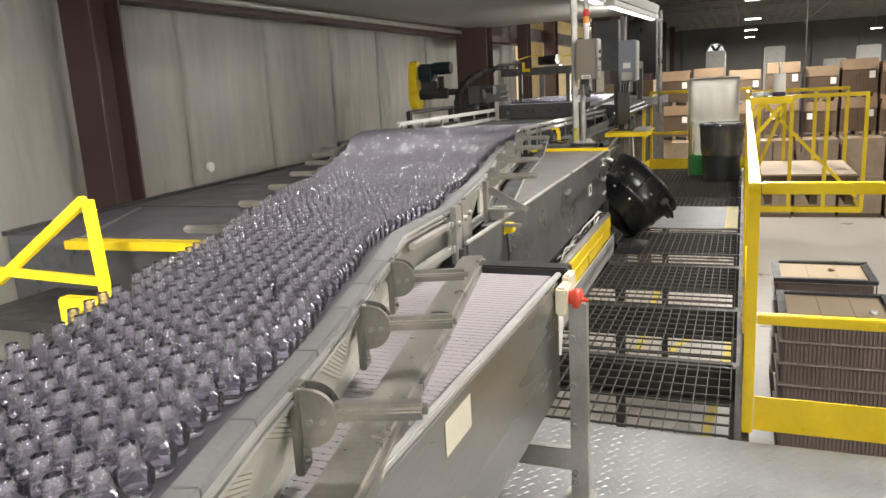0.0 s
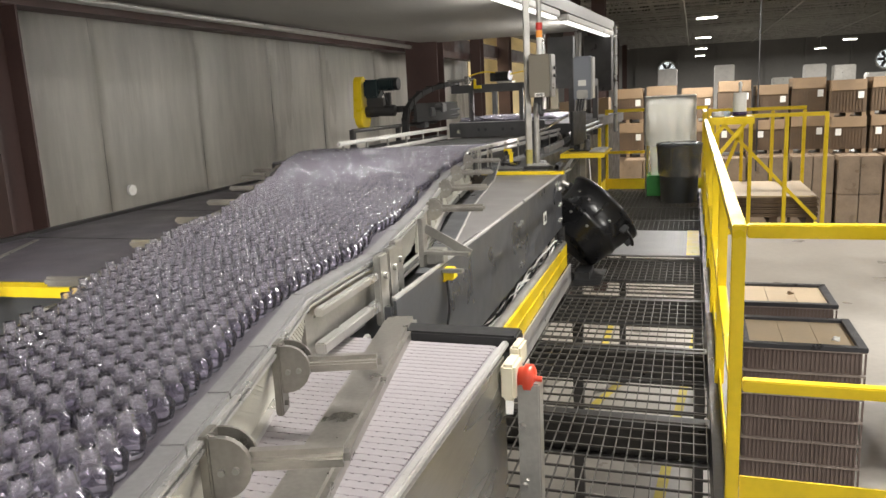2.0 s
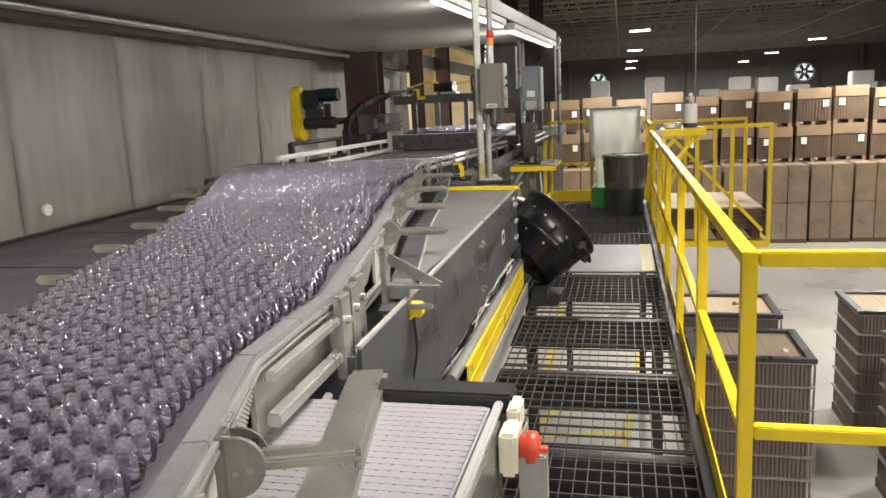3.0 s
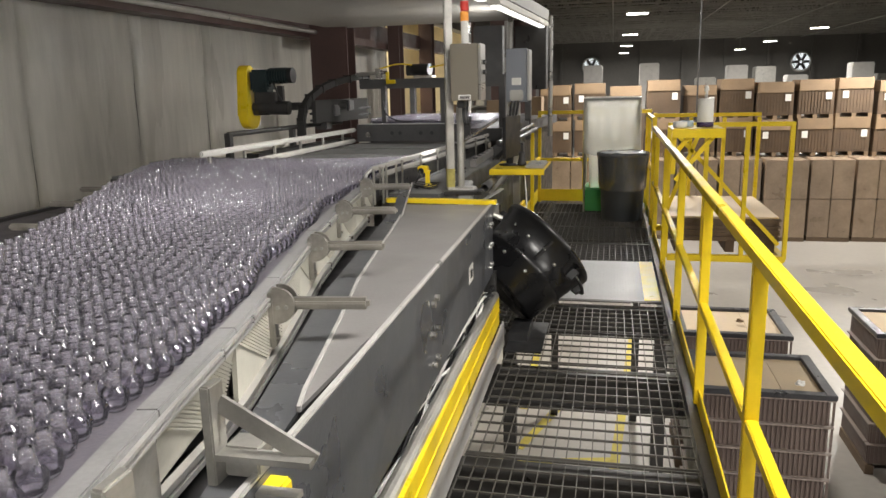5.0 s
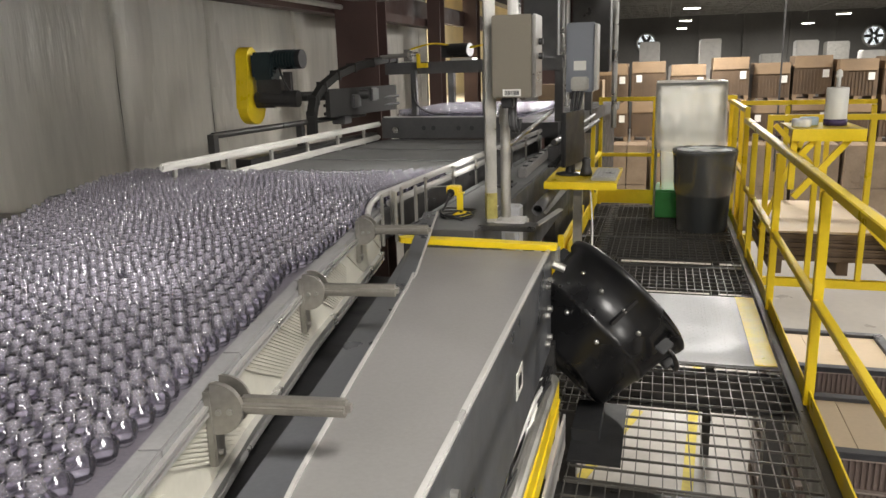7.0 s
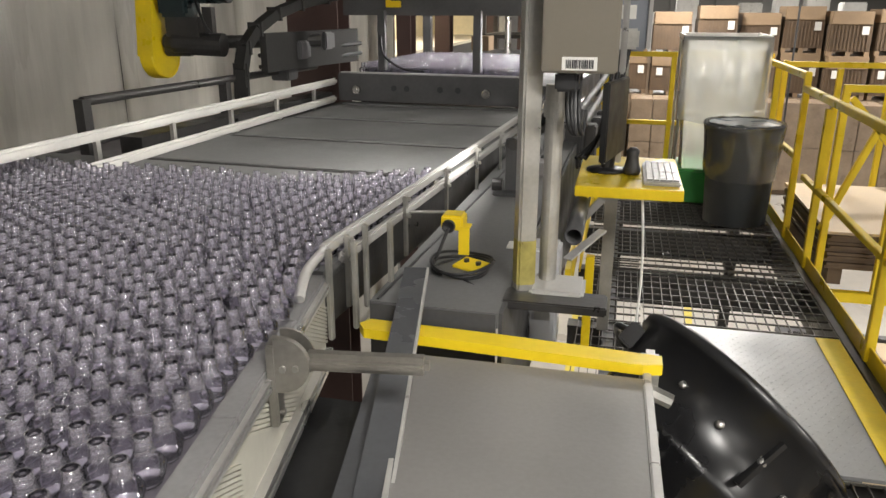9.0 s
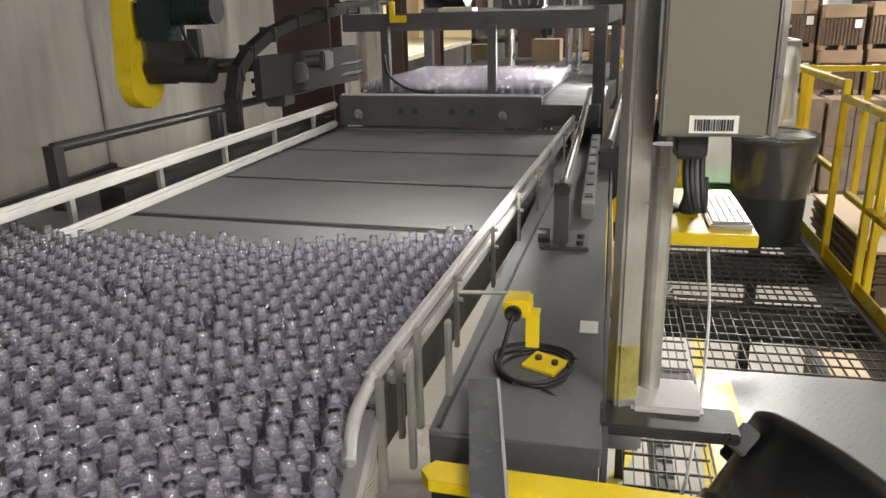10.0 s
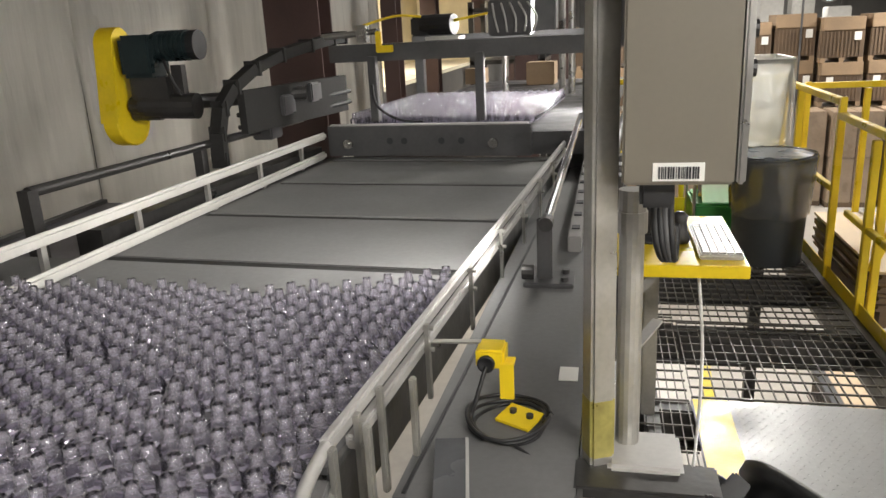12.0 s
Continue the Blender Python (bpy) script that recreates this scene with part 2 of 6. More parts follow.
def obj(name, bm, material, parent=None, label="", smooth=False):
    me = bpy.data.meshes.new(name)
    bm.to_mesh(me)
    bm.free()
    for mt in material if isinstance(material, (list, tuple)) else (material,):
        me.materials.append(mt)
    if smooth:
        for p in me.polygons:
            p.use_smooth = True
    ob = new(name, me)
    if parent:
        ob.parent = parent
    if label:
        tagged(ob, label)
    return ob


def part(name, bm, material, parent, label=""):
    return obj(name, bm, material, parent, label)


PLACE = Matrix.Identity(4)


def shifted(dx, dy, dz):
    return Matrix.Translation((dx, dy, dz))


def at_place(m, build):
    """Run a builder with its things standing in another frame."""
    global PLACE
    PLACE = m
    build()
    PLACE = Matrix.Identity(4)


# the far line and the low deck stand slightly askew to the walkway
SKEW = shifted(-0.29, 7.43, 0) @ Matrix.Rotation(radians(-3.8), 4, "Z") @ shifted(0.29, -7.43, 0)


def thing(name, label, category, group="", kind=""):
    e = new(name)
    e.empty_display_size = 0.1
    e.matrix_world = PLACE
    return tagged(e, label, category, group, kind)


def B():
    return bmesh.new()


# ---- plan of the bottle conveyor: its guided edge and its open edge ----
RIGHT = [(0.98, 0.1), (0.885, 0.45), (0.834, 0.638), (0.768, 0.927), (0.695, 1.195), (0.64, 1.39), (0.57, 1.63), (0.446, 2.03), (0.43, 2.3), (0.425, 2.55), (0.33, 2.98), (0.242, 3.43), (0.14, 3.9), (0.062, 4.22), (-0.042, 4.64), (-0.155, 5.2), (-0.232, 5.66), (-0.298, 6.03), (-0.345, 6.30)]
LEFT = [(0.47, 0.1), (0.30, 0.62), (0.19, 0.93), (0.03, 1.37), (-0.13, 1.83), (-0.38, 2.46), (-0.55, 3.06), (-0.91, 3.95), (-1.31, 4.86), (-1.67, 5.55), (-1.98, 6.25), (-2.2, 6.8)]
FRONT_Y = 7.10


def along(line, y):
    if y <= line[0][1]:
        return line[0][0]
    for (x0, y0), (x1, y1) in zip(line, line[1:]):
        if y <= y1:
            return x0 + (x1 - x0) * (y - y0) / (y1 - y0)
    return line[-1][0]


def strip_z(y):
    """Height of the conveyor's edge."""
    return 1.02


def panel_in(y):
    """How far the side panel's foot stands in from its top."""
    return 0.045 if y < 3.0 else 0.004


def belt_z(y):
    return strip_z(y) - 0.011


# ---- the building ----
def building():
    b = B()
    box(b, -30, 45, -25, 64, GROUND - 0.3, GROUND)
    obj("ground", b, CONCRETE)
    ground = bpy.data.objects["ground"]
    tagged(ground, "sealed light concrete warehouse floor with scuffs", "floor", kind="structure")
    # painted lanes
    for a, c in (((1.0, 7.5), (1.66, 17.5)), ((-0.7, 10.8), (1.2, 11.2)), ((-0.12, 12.6), (-0.22, 18.0)), ((-0.05, 11.3), (0.66, 13.6)), ((0.1, 6.5), (0.9, 7.4))):
        b = B()
        bar(b, (*a, GROUND + 0.006), (*c, GROUND + 0.006), 0.13, 0.006)
        part("floor_line", b, FLOORYELLOW, ground, "worn yellow painted floor line")

    # insulated side wall with sheets between seams
    wall = thing("wall_west", "side wall lined with wrinkled white vinyl insulation sheets", "wall", kind="structure")
    b = B()
    box(b, -3.95, -3.62, -25, 17.6, GROUND, 6.0)
    box(b, -3.95, -3.62, 17.6, 30.0, GROUND, 0.75)
    box(b, -3.95, -3.62, 17.6, 30.0, 3.3, 6.0)
    box(b, -3.95, -3.62, 30.0, 64, GROUND, 6.0)
    part("wall_body", b, FARWALL, wall)
    seams = [-25, -18, -12, -6, -2, 1.0, 2.9, 4.4, 5.8, 7.25, 8.74, 10.1, 12.0, 14.5, 17.5]
    rng = random.Random(5)
    for s0, s1 in zip(seams, seams[1:]):
        b = B()
        ny, nz = max(10, int((s1 - s0) * 14)), 44
        grid = []
        ph = rng.random() * 9
        for i in range(ny + 1):
            row = []
            u = i / ny
            for k in range(nz + 1):
                v = k / nz
                z = GROUND + v * 7.5
                y = s0 + u * (s1 - s0)
                puff = 0.055 * (math.sin(math.pi * u)) ** 0.5
                fold = 0.014 * noise.noise(Vector((y * 2.6, z * 0.55, ph))) + 0.008 * noise.noise(Vector((y * 7, z * 1.3 + y, ph)))
                sag = 0.022 * math.exp(-((z - 2.0 - 0.1 * math.sin(y * 2)) / 0.18) ** 2) * (0.5 + 0.5 * noise.noise(Vector((y * 1.5, 3, ph))))
                row.append(b.verts.new((-3.615 + puff + fold + sag, y, z)))
            grid.append(row)
        for i in range(ny):
            for k in range(nz):
                f = b.faces.new((grid[i][k], grid[i + 1][k], grid[i + 1][k + 1], grid[i][k + 1]))
                f.smooth = True
        bmesh.ops.solidify(b, geom=b.faces[:], thickness=0.02)
        part("insulation_sheet", b, INSUL, wall)
    b = B()
    rod(b, (-3.56, 6.0, 0.82), (-3.53, 6.0, 0.82), 0.05, 14)
    part("wall_socket", b, WHITE, wall, "small white round fitting")

    # the warm room seen through the opening in the side wall
    room = thing("wall_room", "warmly lit side room behind the opening", "wall", kind="structure")
    b = B()
    box(b, -7.2, -7.0, 14.0, 34.0, GROUND, 4.2)
    box(b, -7.0, -3.95, 33.8, 34.0, GROUND, 4.2)
    box(b, -7.0, -3.95, 14.0, 14.2, GROUND, 4.2)
    box(b, -7.2, -3.95, 14.0, 34.0, 4.2, 4.4)
    part("room_wall", b, WARMROOM, room)
    b = B()
    box(b, -7.0, -3.96, 14.2, 33.8, 0.5, 0.6)
    part("room_floor", b, CONCRETE, room)

    for name, x0, x1, y0, y1, lab in (("wall_north", -30, 45, 62, 62.4, "far warehouse wall of grey panels"), ("wall_south", -30, 45, -25.4, -25, "plain grey warehouse wall"), ("wall_east", 45, 45.4, -25, 62, "plain grey warehouse wall")):
        b = B()
        box(b, x0, x1, y0, y1, GROUND, 6.5)
        if name == "wall_north":
            for k in range(16):
                box(b, -3 + k * 3.0, -2.75 + k * 3.0, 61.8, 62, GROUND, 5.0)
        tagged(obj(name, b, FARWALL), lab, "wall", kind="structure")
    b = B()
    box(b, -30, 45, -25, 62.4, 6.0, 6.3)
    tagged(obj("ceiling", b, ROOF), "dark ribbed metal roof deck", "ceiling", kind="structure")
    b = B()
    for k in range(52):
        y = -20 + k * 1.58
        box(b, -3.6, 44, y - 0.035, y + 0.035, 4.62, 4.68)
        box(b, -3.6, 44, y - 0.035, y + 0.035, 5.55, 5.62)
        if y > 10:
            for j in range(52):
                x = -3.4 + j * 0.62
                if x < 26:
                    bar(b, (x, y, 4.66), (x + 0.31, y, 5.58), 0.03, 0.03)
                    bar(b, (x + 0.31, y, 5.58), (x + 0.62, y, 4.66), 0.03, 0.03)
    for k in range(6):
        rod(b, (-3.4 + k * 4.4, -20, 4.6), (-3.4 + k * 4.4, 62, 4.6), 0.025, 6)
    tagged(obj("ceiling_joists", b, JOIST), "open steel roof joists with pipes", "ceiling", kind="structure")

    # low deck over the line, with its edge beam
    b = B()
    box(b, -3.1, -0.16, -6.0, 12.1, 2.42, 2.54)
    box(b, -0.16, -0.05, -6.0, 12.1, 2.39, 2.52)
    b.transform(SKEW)
    tagged(obj("ceiling_deck", b, SLABMAT), "low grey metal deck over the conveyor line", "ceiling", kind="structure")
    b = B()
    box(b, -3.34, -3.1, -6, 17.0, 2.30, 2.42)
    box(b, -3.5, -3.32, -6, 30.0, 2.45, 2.75)
    tagged(obj("trim_wall_beam", b, COLUMN), "dark red-brown girt along the top of the wall", "beam", kind="structure")
    b = B()
    rod(b, (-2.95, -6, 2.36), (-2.95, 12.0, 2.36), 0.03, 10)
    tagged(obj("conduit_pipe", b, GALV), "grey conduit pipe under the deck", "pipe", kind="structure")

    def column(x, y, w, d, ztop):
        c = thing("steel_column", "dark red-brown painted steel H-column", "column", "building columns", "structure")
        for nm, a in (("flange", (x - w / 2, x + w / 2, y - d / 2, y - d / 2 + 0.02)), ("flange", (x - w / 2, x + w / 2, y + d / 2 - 0.02, y + d / 2)), ("web", (x - 0.01, x + 0.01, y - d / 2 + 0.02, y + d / 2 - 0.02))):
            b = B()
            box(b, *a, GROUND, ztop)
            part(nm, b, COLUMN, c)

    column(-3.27, 4.46, 0.3, 0.32, 2.5)
    column(-2.78, 12.2, 0.54, 0.34, 4.6)
    column(-2.95, 16.0, 0.22, 0.3, 4.6)
    column(-3.3, -3.0, 0.3, 0.32, 4.6)
    for y in (19.5, 25, 31, 37, 43, 49, 55):
        column(-3.2, y, 0.3, 0.32, 4.6)
    column(-1.25, 18.0, 0.35, 0.3, 4.6)
    column(-0.72, 18.6, 0.3, 0.3, 4.6)

    # strip fixture at the far deck edge; nearer housings are added for the fill
    fx = thing("strip_light_fixture", "white fluorescent strip fixture under the far deck edge, nearer lengths added as fill", "light fixture")
    fx.matrix_world = SKEW
    for y0, y1, watts in STRIPS_AND_FILL:
        b = B()
        box(b, -0.155, -0.035, y0, y1, 2.30, 2.375, 0.012)
        part("housing", b, WHITE, fx)
        b = B()
        box(b, -0.13, -0.06, y0 + 0.05, y1 - 0.05, 2.285, 2.298)
        part("tube_lens", b, STRIPGLOW, fx, "glowing tube lens")

    for ry in (19.0, 26.0):
        rl = thing("room_ceiling_light", "square warm ceiling light in the side room", "ceiling light", "room ceiling lights")
        b = B()
        box(b, -6.45, -4.35, ry - 1.05, ry + 1.05, 4.14, 4.2, 0.01)
        part("housing", b, WHITE, rl)
        b = B()
        box(b, -6.4, -4.4, ry - 1.0, ry + 1.0, 4.125, 4.138)
        part("diffuser", b, STRIPGLOW, rl, "glowing diffuser")

    for bx, by in BAYS:
        h = thing("high_bay_lamp", "square white high-bay lamp hanging from the roof", "lamp", "high-bay lamps")
        h.location = (bx, by, LAMP_Z)
        b = B()
        k = bay_size(by)
        box(b, -0.6 * k, 0.6 * k, -0.45 * k, 0.45 * k, 0.02, 0.12, 0.015)
        part("housing", b, JOIST, h)
        b = B()
        box(b, -0.55 * k, 0.55 * k, -0.4 * k, 0.4 * k, 0.0, 0.018)
        part("lens", b, LAMPGLOW, h, "bright white lens")
        b = B()
        rod(b, (0, 0, 0.12), (0, 0, 2.42), 0.012, 6)
        part("rod", b, JOIST, h)

    for x, z in ((-0.6, 2.9), (14.3, 2.85)):
        fan = thing("wall_fan", "large round wall exhaust fan with bright slats", "fan", "wall fans")
        fan.location = (x, 61.93, z)
        b = B()
        lathe(b, [(0.74, 0), (0.74, 0.1), (0.62, 0.1), (0.62, 0)], 24, Matrix.Rotation(radians(90), 4, "X"))
        part("shroud", b, JOIST, fan)
        for k in range(6):
            b = B()
            a = k * math.pi / 3
            bar(b, (0.1 * math.cos(a), -0.02, 0.1 * math.sin(a)), (0.58 * math.cos(a), -0.02, 0.58 * math.sin(a)), 0.03, 0.2)
            part("blade", b, DARKSTEEL, fan)
        b = B()
        rod(b, (0, 0.0, 0), (0, 0.01, 0), 0.6, 24)
        part("bright_back", b, glow("daylight_gap", (0.9, 0.95, 1.0), 1.1), fan, "daylight through the shutter")


building()


# ---- walkway: grating panels, tread plates, support beams ----
def walkway():
    walk_way = thing("walkway", "steel mezzanine walkway of open bar grating and tread plates", "walkway", kind="structure")
    joints = [2.87, 3.82, 4.85, 6.0, 7.33]
    far = [8.64, 9.6, 10.6, 11.55, 12.3]
    for ys in (joints, far):
        for y0, y1 in zip(ys, ys[1:]):
            x0 = 0.5 if y0 < 9 else 0.15
            b = B()
            n = int((1.49 - x0) / 0.054)
            for k in range(n + 1):
                x = x0 + 0.01 + (1.47 - x0) * k / n
                box(b, x - 0.002, x + 0.002, y0 + 0.006, y1 - 0.006, -0.013, 0.0)
            m = int((y1 - y0) / 0.1)
            for k in range(m + 1):
                y = y0 + 0.012 + (y1 - y0 - 0.024) * k / m
                box(b, x0 + 0.005, 1.485, y - 0.0035, y + 0.0035, -0.008, 0.002)
            part("grating_panel", b, GRATE, walk_way, "dark steel bar grating")
    for y0, y1 in ((6.6, 7.5), (7.5, 8.6), (8.6, 9.68)):
        b = B()
        for k in range(9):
            x = 0.16 + k * 0.04
            box(b, x - 0.002, x + 0.002, y0 + 0.006, y1 - 0.006, -0.013, 0.0)
        for k in range(11):
            y = y0 + 0.012 + (y1 - y0 - 0.024) * k / 10
            box(b, 0.155, 0.49, y - 0.0035, y + 0.0035, -0.008, 0.002)
        part("grating_panel", b, GRATE, walk_way, "dark steel bar grating")
    for y in joints + far:
        b = B()
        box(b, 0.1, 1.56, y - 0.05, y + 0.05, -0.06, -0.045)
        box(b, 0.1, 1.56, y - 0.006, y + 0.006, -0.24, -0.06)
        box(b, 0.1, 1.56, y - 0.05, y + 0.05, -0.255, -0.24)
        part("cross_beam", b, DARKSTEEL, walk_way)
    for x in (0.32, 1.53):
        b = B()
        box(b, x - 0.03, x + 0.03, -2.0, 12.7, -0.26, -0.012)
        part("edge_beam", b, DARKSTEEL, walk_way)
    for nm, x0, x1, y0, y1 in (("tread_plate", 0.5, 1.48, 7.35, 8.62), ("tread_plate", -1.0, 2.12, -3.0, 2.84)):
        b = B()
        box(b, x0, x1, y0, y1, -0.012, 0.004, 0.001)
        ya, yb = max(y0, 0.8), y1
        j = 0
        y = ya + 0.03
        while y < yb - 0.02:
            x = max(x0, 0.5) + 0.03 + (0.022 if j % 2 else 0)
            while x < x1 - 0.02:
                lug = 1.0 if y0 < 0 else 0.55
                s = 0.011 * lug if (j + int(x * 22)) % 2 else -0.011 * lug
                v = [b.verts.new(q) for q in ((x - 0.013 * lug, y - s, 0.0042), (x + 0.002, y - s * 0.3 - 0.004 * lug, 0.0042 + 0.003 * lug), (x + 0.013 * lug, y + s, 0.0042), (x - 0.002, y + s * 0.3 + 0.004 * lug, 0.0042 + 0.003 * lug))]
                b.faces.new(v)
                x += 0.044
            y += 0.03
            j += 1
        part(nm, b, PLATE, walk_way, "silver diamond tread plate")
    for x0, x1 in ((0.505, 0.66), (1.36, 1.475)):
        b = B()
        box(b, x0, x1, 7.36, 8.61, 0.006, 0.009)
        part("edge_stripe", b, YELLOW, walk_way, "yellow painted edge stripe")
    for x, y in ((1.5, 3.0), (1.5, 7.5), (0.35, 7.5), (0.35, 12.5), (1.5, 12.5)):
        b = B()
        box(b, x - 0.05, x + 0.05, y - 0.05, y + 0.05, GROUND, -0.26)
        part("support_post", b, DARKSTEEL, walk_way)


walkway()


# ---- yellow guard rails ----
def railing(label, posts, runs, toe=()):
    r = thing("guard_rail", label, "guard rail", "yellow guard rails")
    for x, y, z0, z1 in posts:
        b = B()
        box(b, x - 0.022, x + 0.022, y - 0.022, y + 0.022, z0, z1, 0.004)
        part("post", b, YELLOW, r)
    for a, c, w in runs:
        b = B()
        bar(b, a, c, w, w, 0.004)
        part("rail", b, YELLOW, r)
    for a, c, h in toe:
        b = B()
        bar(b, a, c, 0.008, h)
        part("toe_board", b, YELLOW, r)
    return r


railing("yellow steel guard rail along the walkway edge", [(1.55, y, 0.0, 1.03) for y in (2.95, 4.25, 5.56, 6.93, 8.4, 9.8)],
        [((1.55, 2.93, 1.035), (1.55, 10.5, 1.085), 0.045), ((1.55, 2.97, 0.50), (1.55, 10.2, 0.52), 0.038)], [((1.55, 2.97, 0.03), (1.55, 12.5, 0.03), 0.1)])
railing("yellow steel guard rail across the platform end", [(2.25, 2.95, 0.0, 1.03)],
        [((1.575, 2.95, 1.035), (2.28, 2.95, 1.035), 0.045), ((1.575, 2.95, 0.50), (2.23, 2.95, 0.50), 0.042)], [((1.575, 2.95, 0.085), (2.23, 2.95, 0.085), 0.15)])
railing("yellow steel guard rail at the far end of the walkway", [(0.14, 12.15, 0.0, 1.2), (0.74, 12.15, 0.0, 1.2), (1.55, 12.15, 0, 1.2), (0.14, 11.2, 0, 1.0)],
        [((0.12, 12.15, 1.21), (1.6, 12.15, 1.21), 0.045), ((0.16, 12.15, 0.58), (1.55, 12.15, 0.58), 0.04), ((0.14, 11.2, 0.6), (0.14, 12.13, 0.6), 0.04)], [((0.14, 12.12, 0.1), (1.55, 12.12, 0.1), 0.16), ((0.12, 9.3, 0.1), (0.12, 12.12, 0.1), 0.16)])

gate = railing("yellow steel loading pen with diagonal braces beside the walkway", [(2.86, 10.0, -0.25, 1.12), (1.68, 10.0, -0.25, 1.12), (2.84, 11.7, -0.25, 1.14), (1.62, 11.7, -0.25, 1.2), (2.44, 10.0, -0.25, 1.12), (2.05, 10.0, -0.25, 1.12), (2.44, 11.7, -0.25, 1.14), (2.05, 11.7, -0.25, 1.14)],
               [((1.66, 10.0, 1.14), (2.88, 10.0, 1.14), 0.045), ((1.6, 11.7, 1.17), (2.86, 11.7, 1.17), 0.045), ((1.7, 10.0, -0.25), (2.86, 10.0, -0.25), 0.07), ((1.64, 11.7, -0.25), (2.84, 11.7, -0.25), 0.07), ((2.85, 10.03, -0.25), (2.85, 11.67, -0.25), 0.07),
                ((1.72, 10.02, 1.08), (2.8, 10.02, -0.1), 0.04), ((1.66, 10.02, 0.2), (1.98, 10.02, 1.08), 0.04)])
railing("yellow steel posts with a mid rail at the loading bay", [(1.55, 10.5, 0, 1.2), (1.55, 11.6, 0, 1.18)], [((1.55, 10.52, 1.17), (1.55, 12.58, 1.17), 0.045), ((1.55, 10.52, 0.6), (1.55, 12.58, 0.6), 0.04)])


def pen_stack():
    s = thing("board_stack", "stack of pale brown board sheets in the loading pen", "stack")
    b = B()
    for x in (1.78, 2.3, 2.7):
        box(b, x, x + 0.09, 10.12, 11.6, -0.21, -0.09)
    part("pallet_runner", b, CARDDARK, s)
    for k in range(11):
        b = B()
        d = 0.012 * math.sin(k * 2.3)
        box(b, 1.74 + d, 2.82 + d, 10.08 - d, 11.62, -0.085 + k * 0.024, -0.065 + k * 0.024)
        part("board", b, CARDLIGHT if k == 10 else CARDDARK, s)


pen_stack()


# ---- small yellow shelf on the rail, with roll and packets ----
def rail_shelf():
    s = thing("rail_shelf", "small yellow bracket shelf fixed to the guard rail", "shelf")
    b = B()
    box(b, 1.56, 1.95, 8.35, 8.85, 1.15, 1.16)
    box(b, 1.56, 1.95, 8.34, 8.352, 1.09, 1.16)
    part("shelf_top", b, YELLOW, s)
    for a, c in (((1.58, 8.4, 1.13), (1.58, 8.4, 0.8)), ((1.9, 8.4, 1.13), (1.6, 8.4, 0.75)), ((1.72, 8.4, 1.13), (1.58, 8.4, 0.95))):
        b = B()
        bar(b, a, c, 0.035, 0.035)
        part("bracket", b, YELLOW, s)
    r = thing("paper_roll", "white paper towel roll with a dark band on the shelf", "paper roll")
    b = B()
    lathe(b, [(0.06, 1.19), (0.062, 1.195), (0.062, 1.38), (0.058, 1.385), (0.02, 1.385), (0.02, 1.36)], 20, Matrix.Translation((1.83, 8.6, 0)))
    part("paper", b, PAPER, r)
    b = B()
    lathe(b, [(0.066, 1.162), (0.066, 1.2), (0.06, 1.2)], 20, Matrix.Translation((1.83, 8.6, 0)))
    part("holder", b, mat("dark_purple_plastic", (0.05, 0.03, 0.10), 0.4), r, "dark purple base")
    b = B()
    lathe(b, [(0.012, 1.385), (0.012, 1.44), (0.02, 1.45), (0.016, 1.48), (0.006, 1.49)], 10, Matrix.Translation((1.83, 8.6, 0)))
    part("spindle", b, WHITE, r)
    for k, (x, m) in enumerate(((1.63, PAPER), (1.69, mat("pale_blue_wrap", (0.45, 0.55, 0.62), 0.4)))):
        t = thing("tape_roll", "small wrapped tape roll lying on the shelf", "tape roll", "tape rolls")
        b = B()
        lathe(b, [(0.05, 1.162), (0.055, 1.168), (0.055, 1.205), (0.05, 1.21), (0.025, 1.21), (0.025, 1.165)], 16, Matrix.Translation((x, 8.5 + k * 0.13, 0)))
        part("roll_body", b, m, t)


at_place(shifted(0, -0.28, 0.05), rail_shelf)


# ---- bottles ----
BOTTLE = [(0.006, 0.004), (0.0175, 0.0), (0.0210, 0.0015), (0.0225, 0.008), (0.0255, 0.018), (0.0272, 0.026), (0.0268, 0.032), (0.0235, 0.038), (0.0170, 0.0425), (0.0130, 0.0450), (0.0120, 0.0480), (0.0152, 0.0485), (0.0152, 0.0510), (0.0118, 0.0517), (0.0118, 0.0540), (0.0139, 0.0552), (0.0116, 0.0575), (0.0139, 0.0598), (0.0116, 0.0620), (0.0137, 0.0642), (0.0119, 0.0664), (0.0123, 0.0740), (0.0103, 0.0740)]
BOTTLE_FAR = [BOTTLE[k] for k in (1, 3, 5, 6, 7, 9, 10, 11, 12, 13, 15, 16, 17, 18, 20, 21, 22)]


def bottle_mesh(seg, profile):
    b = B()
    lathe(b, profile, seg)
    for f in b.faces:
        z = f.calc_center_median().z
        f.material_index = 2 if z < 0.013 else (0 if z < 0.0435 else 1)
    me = bpy.data.meshes.new("bottle")
    b.to_mesh(me)
    b.free()
    for m in (PET, NECK, FROST):
        me.materials.append(m)
    return me


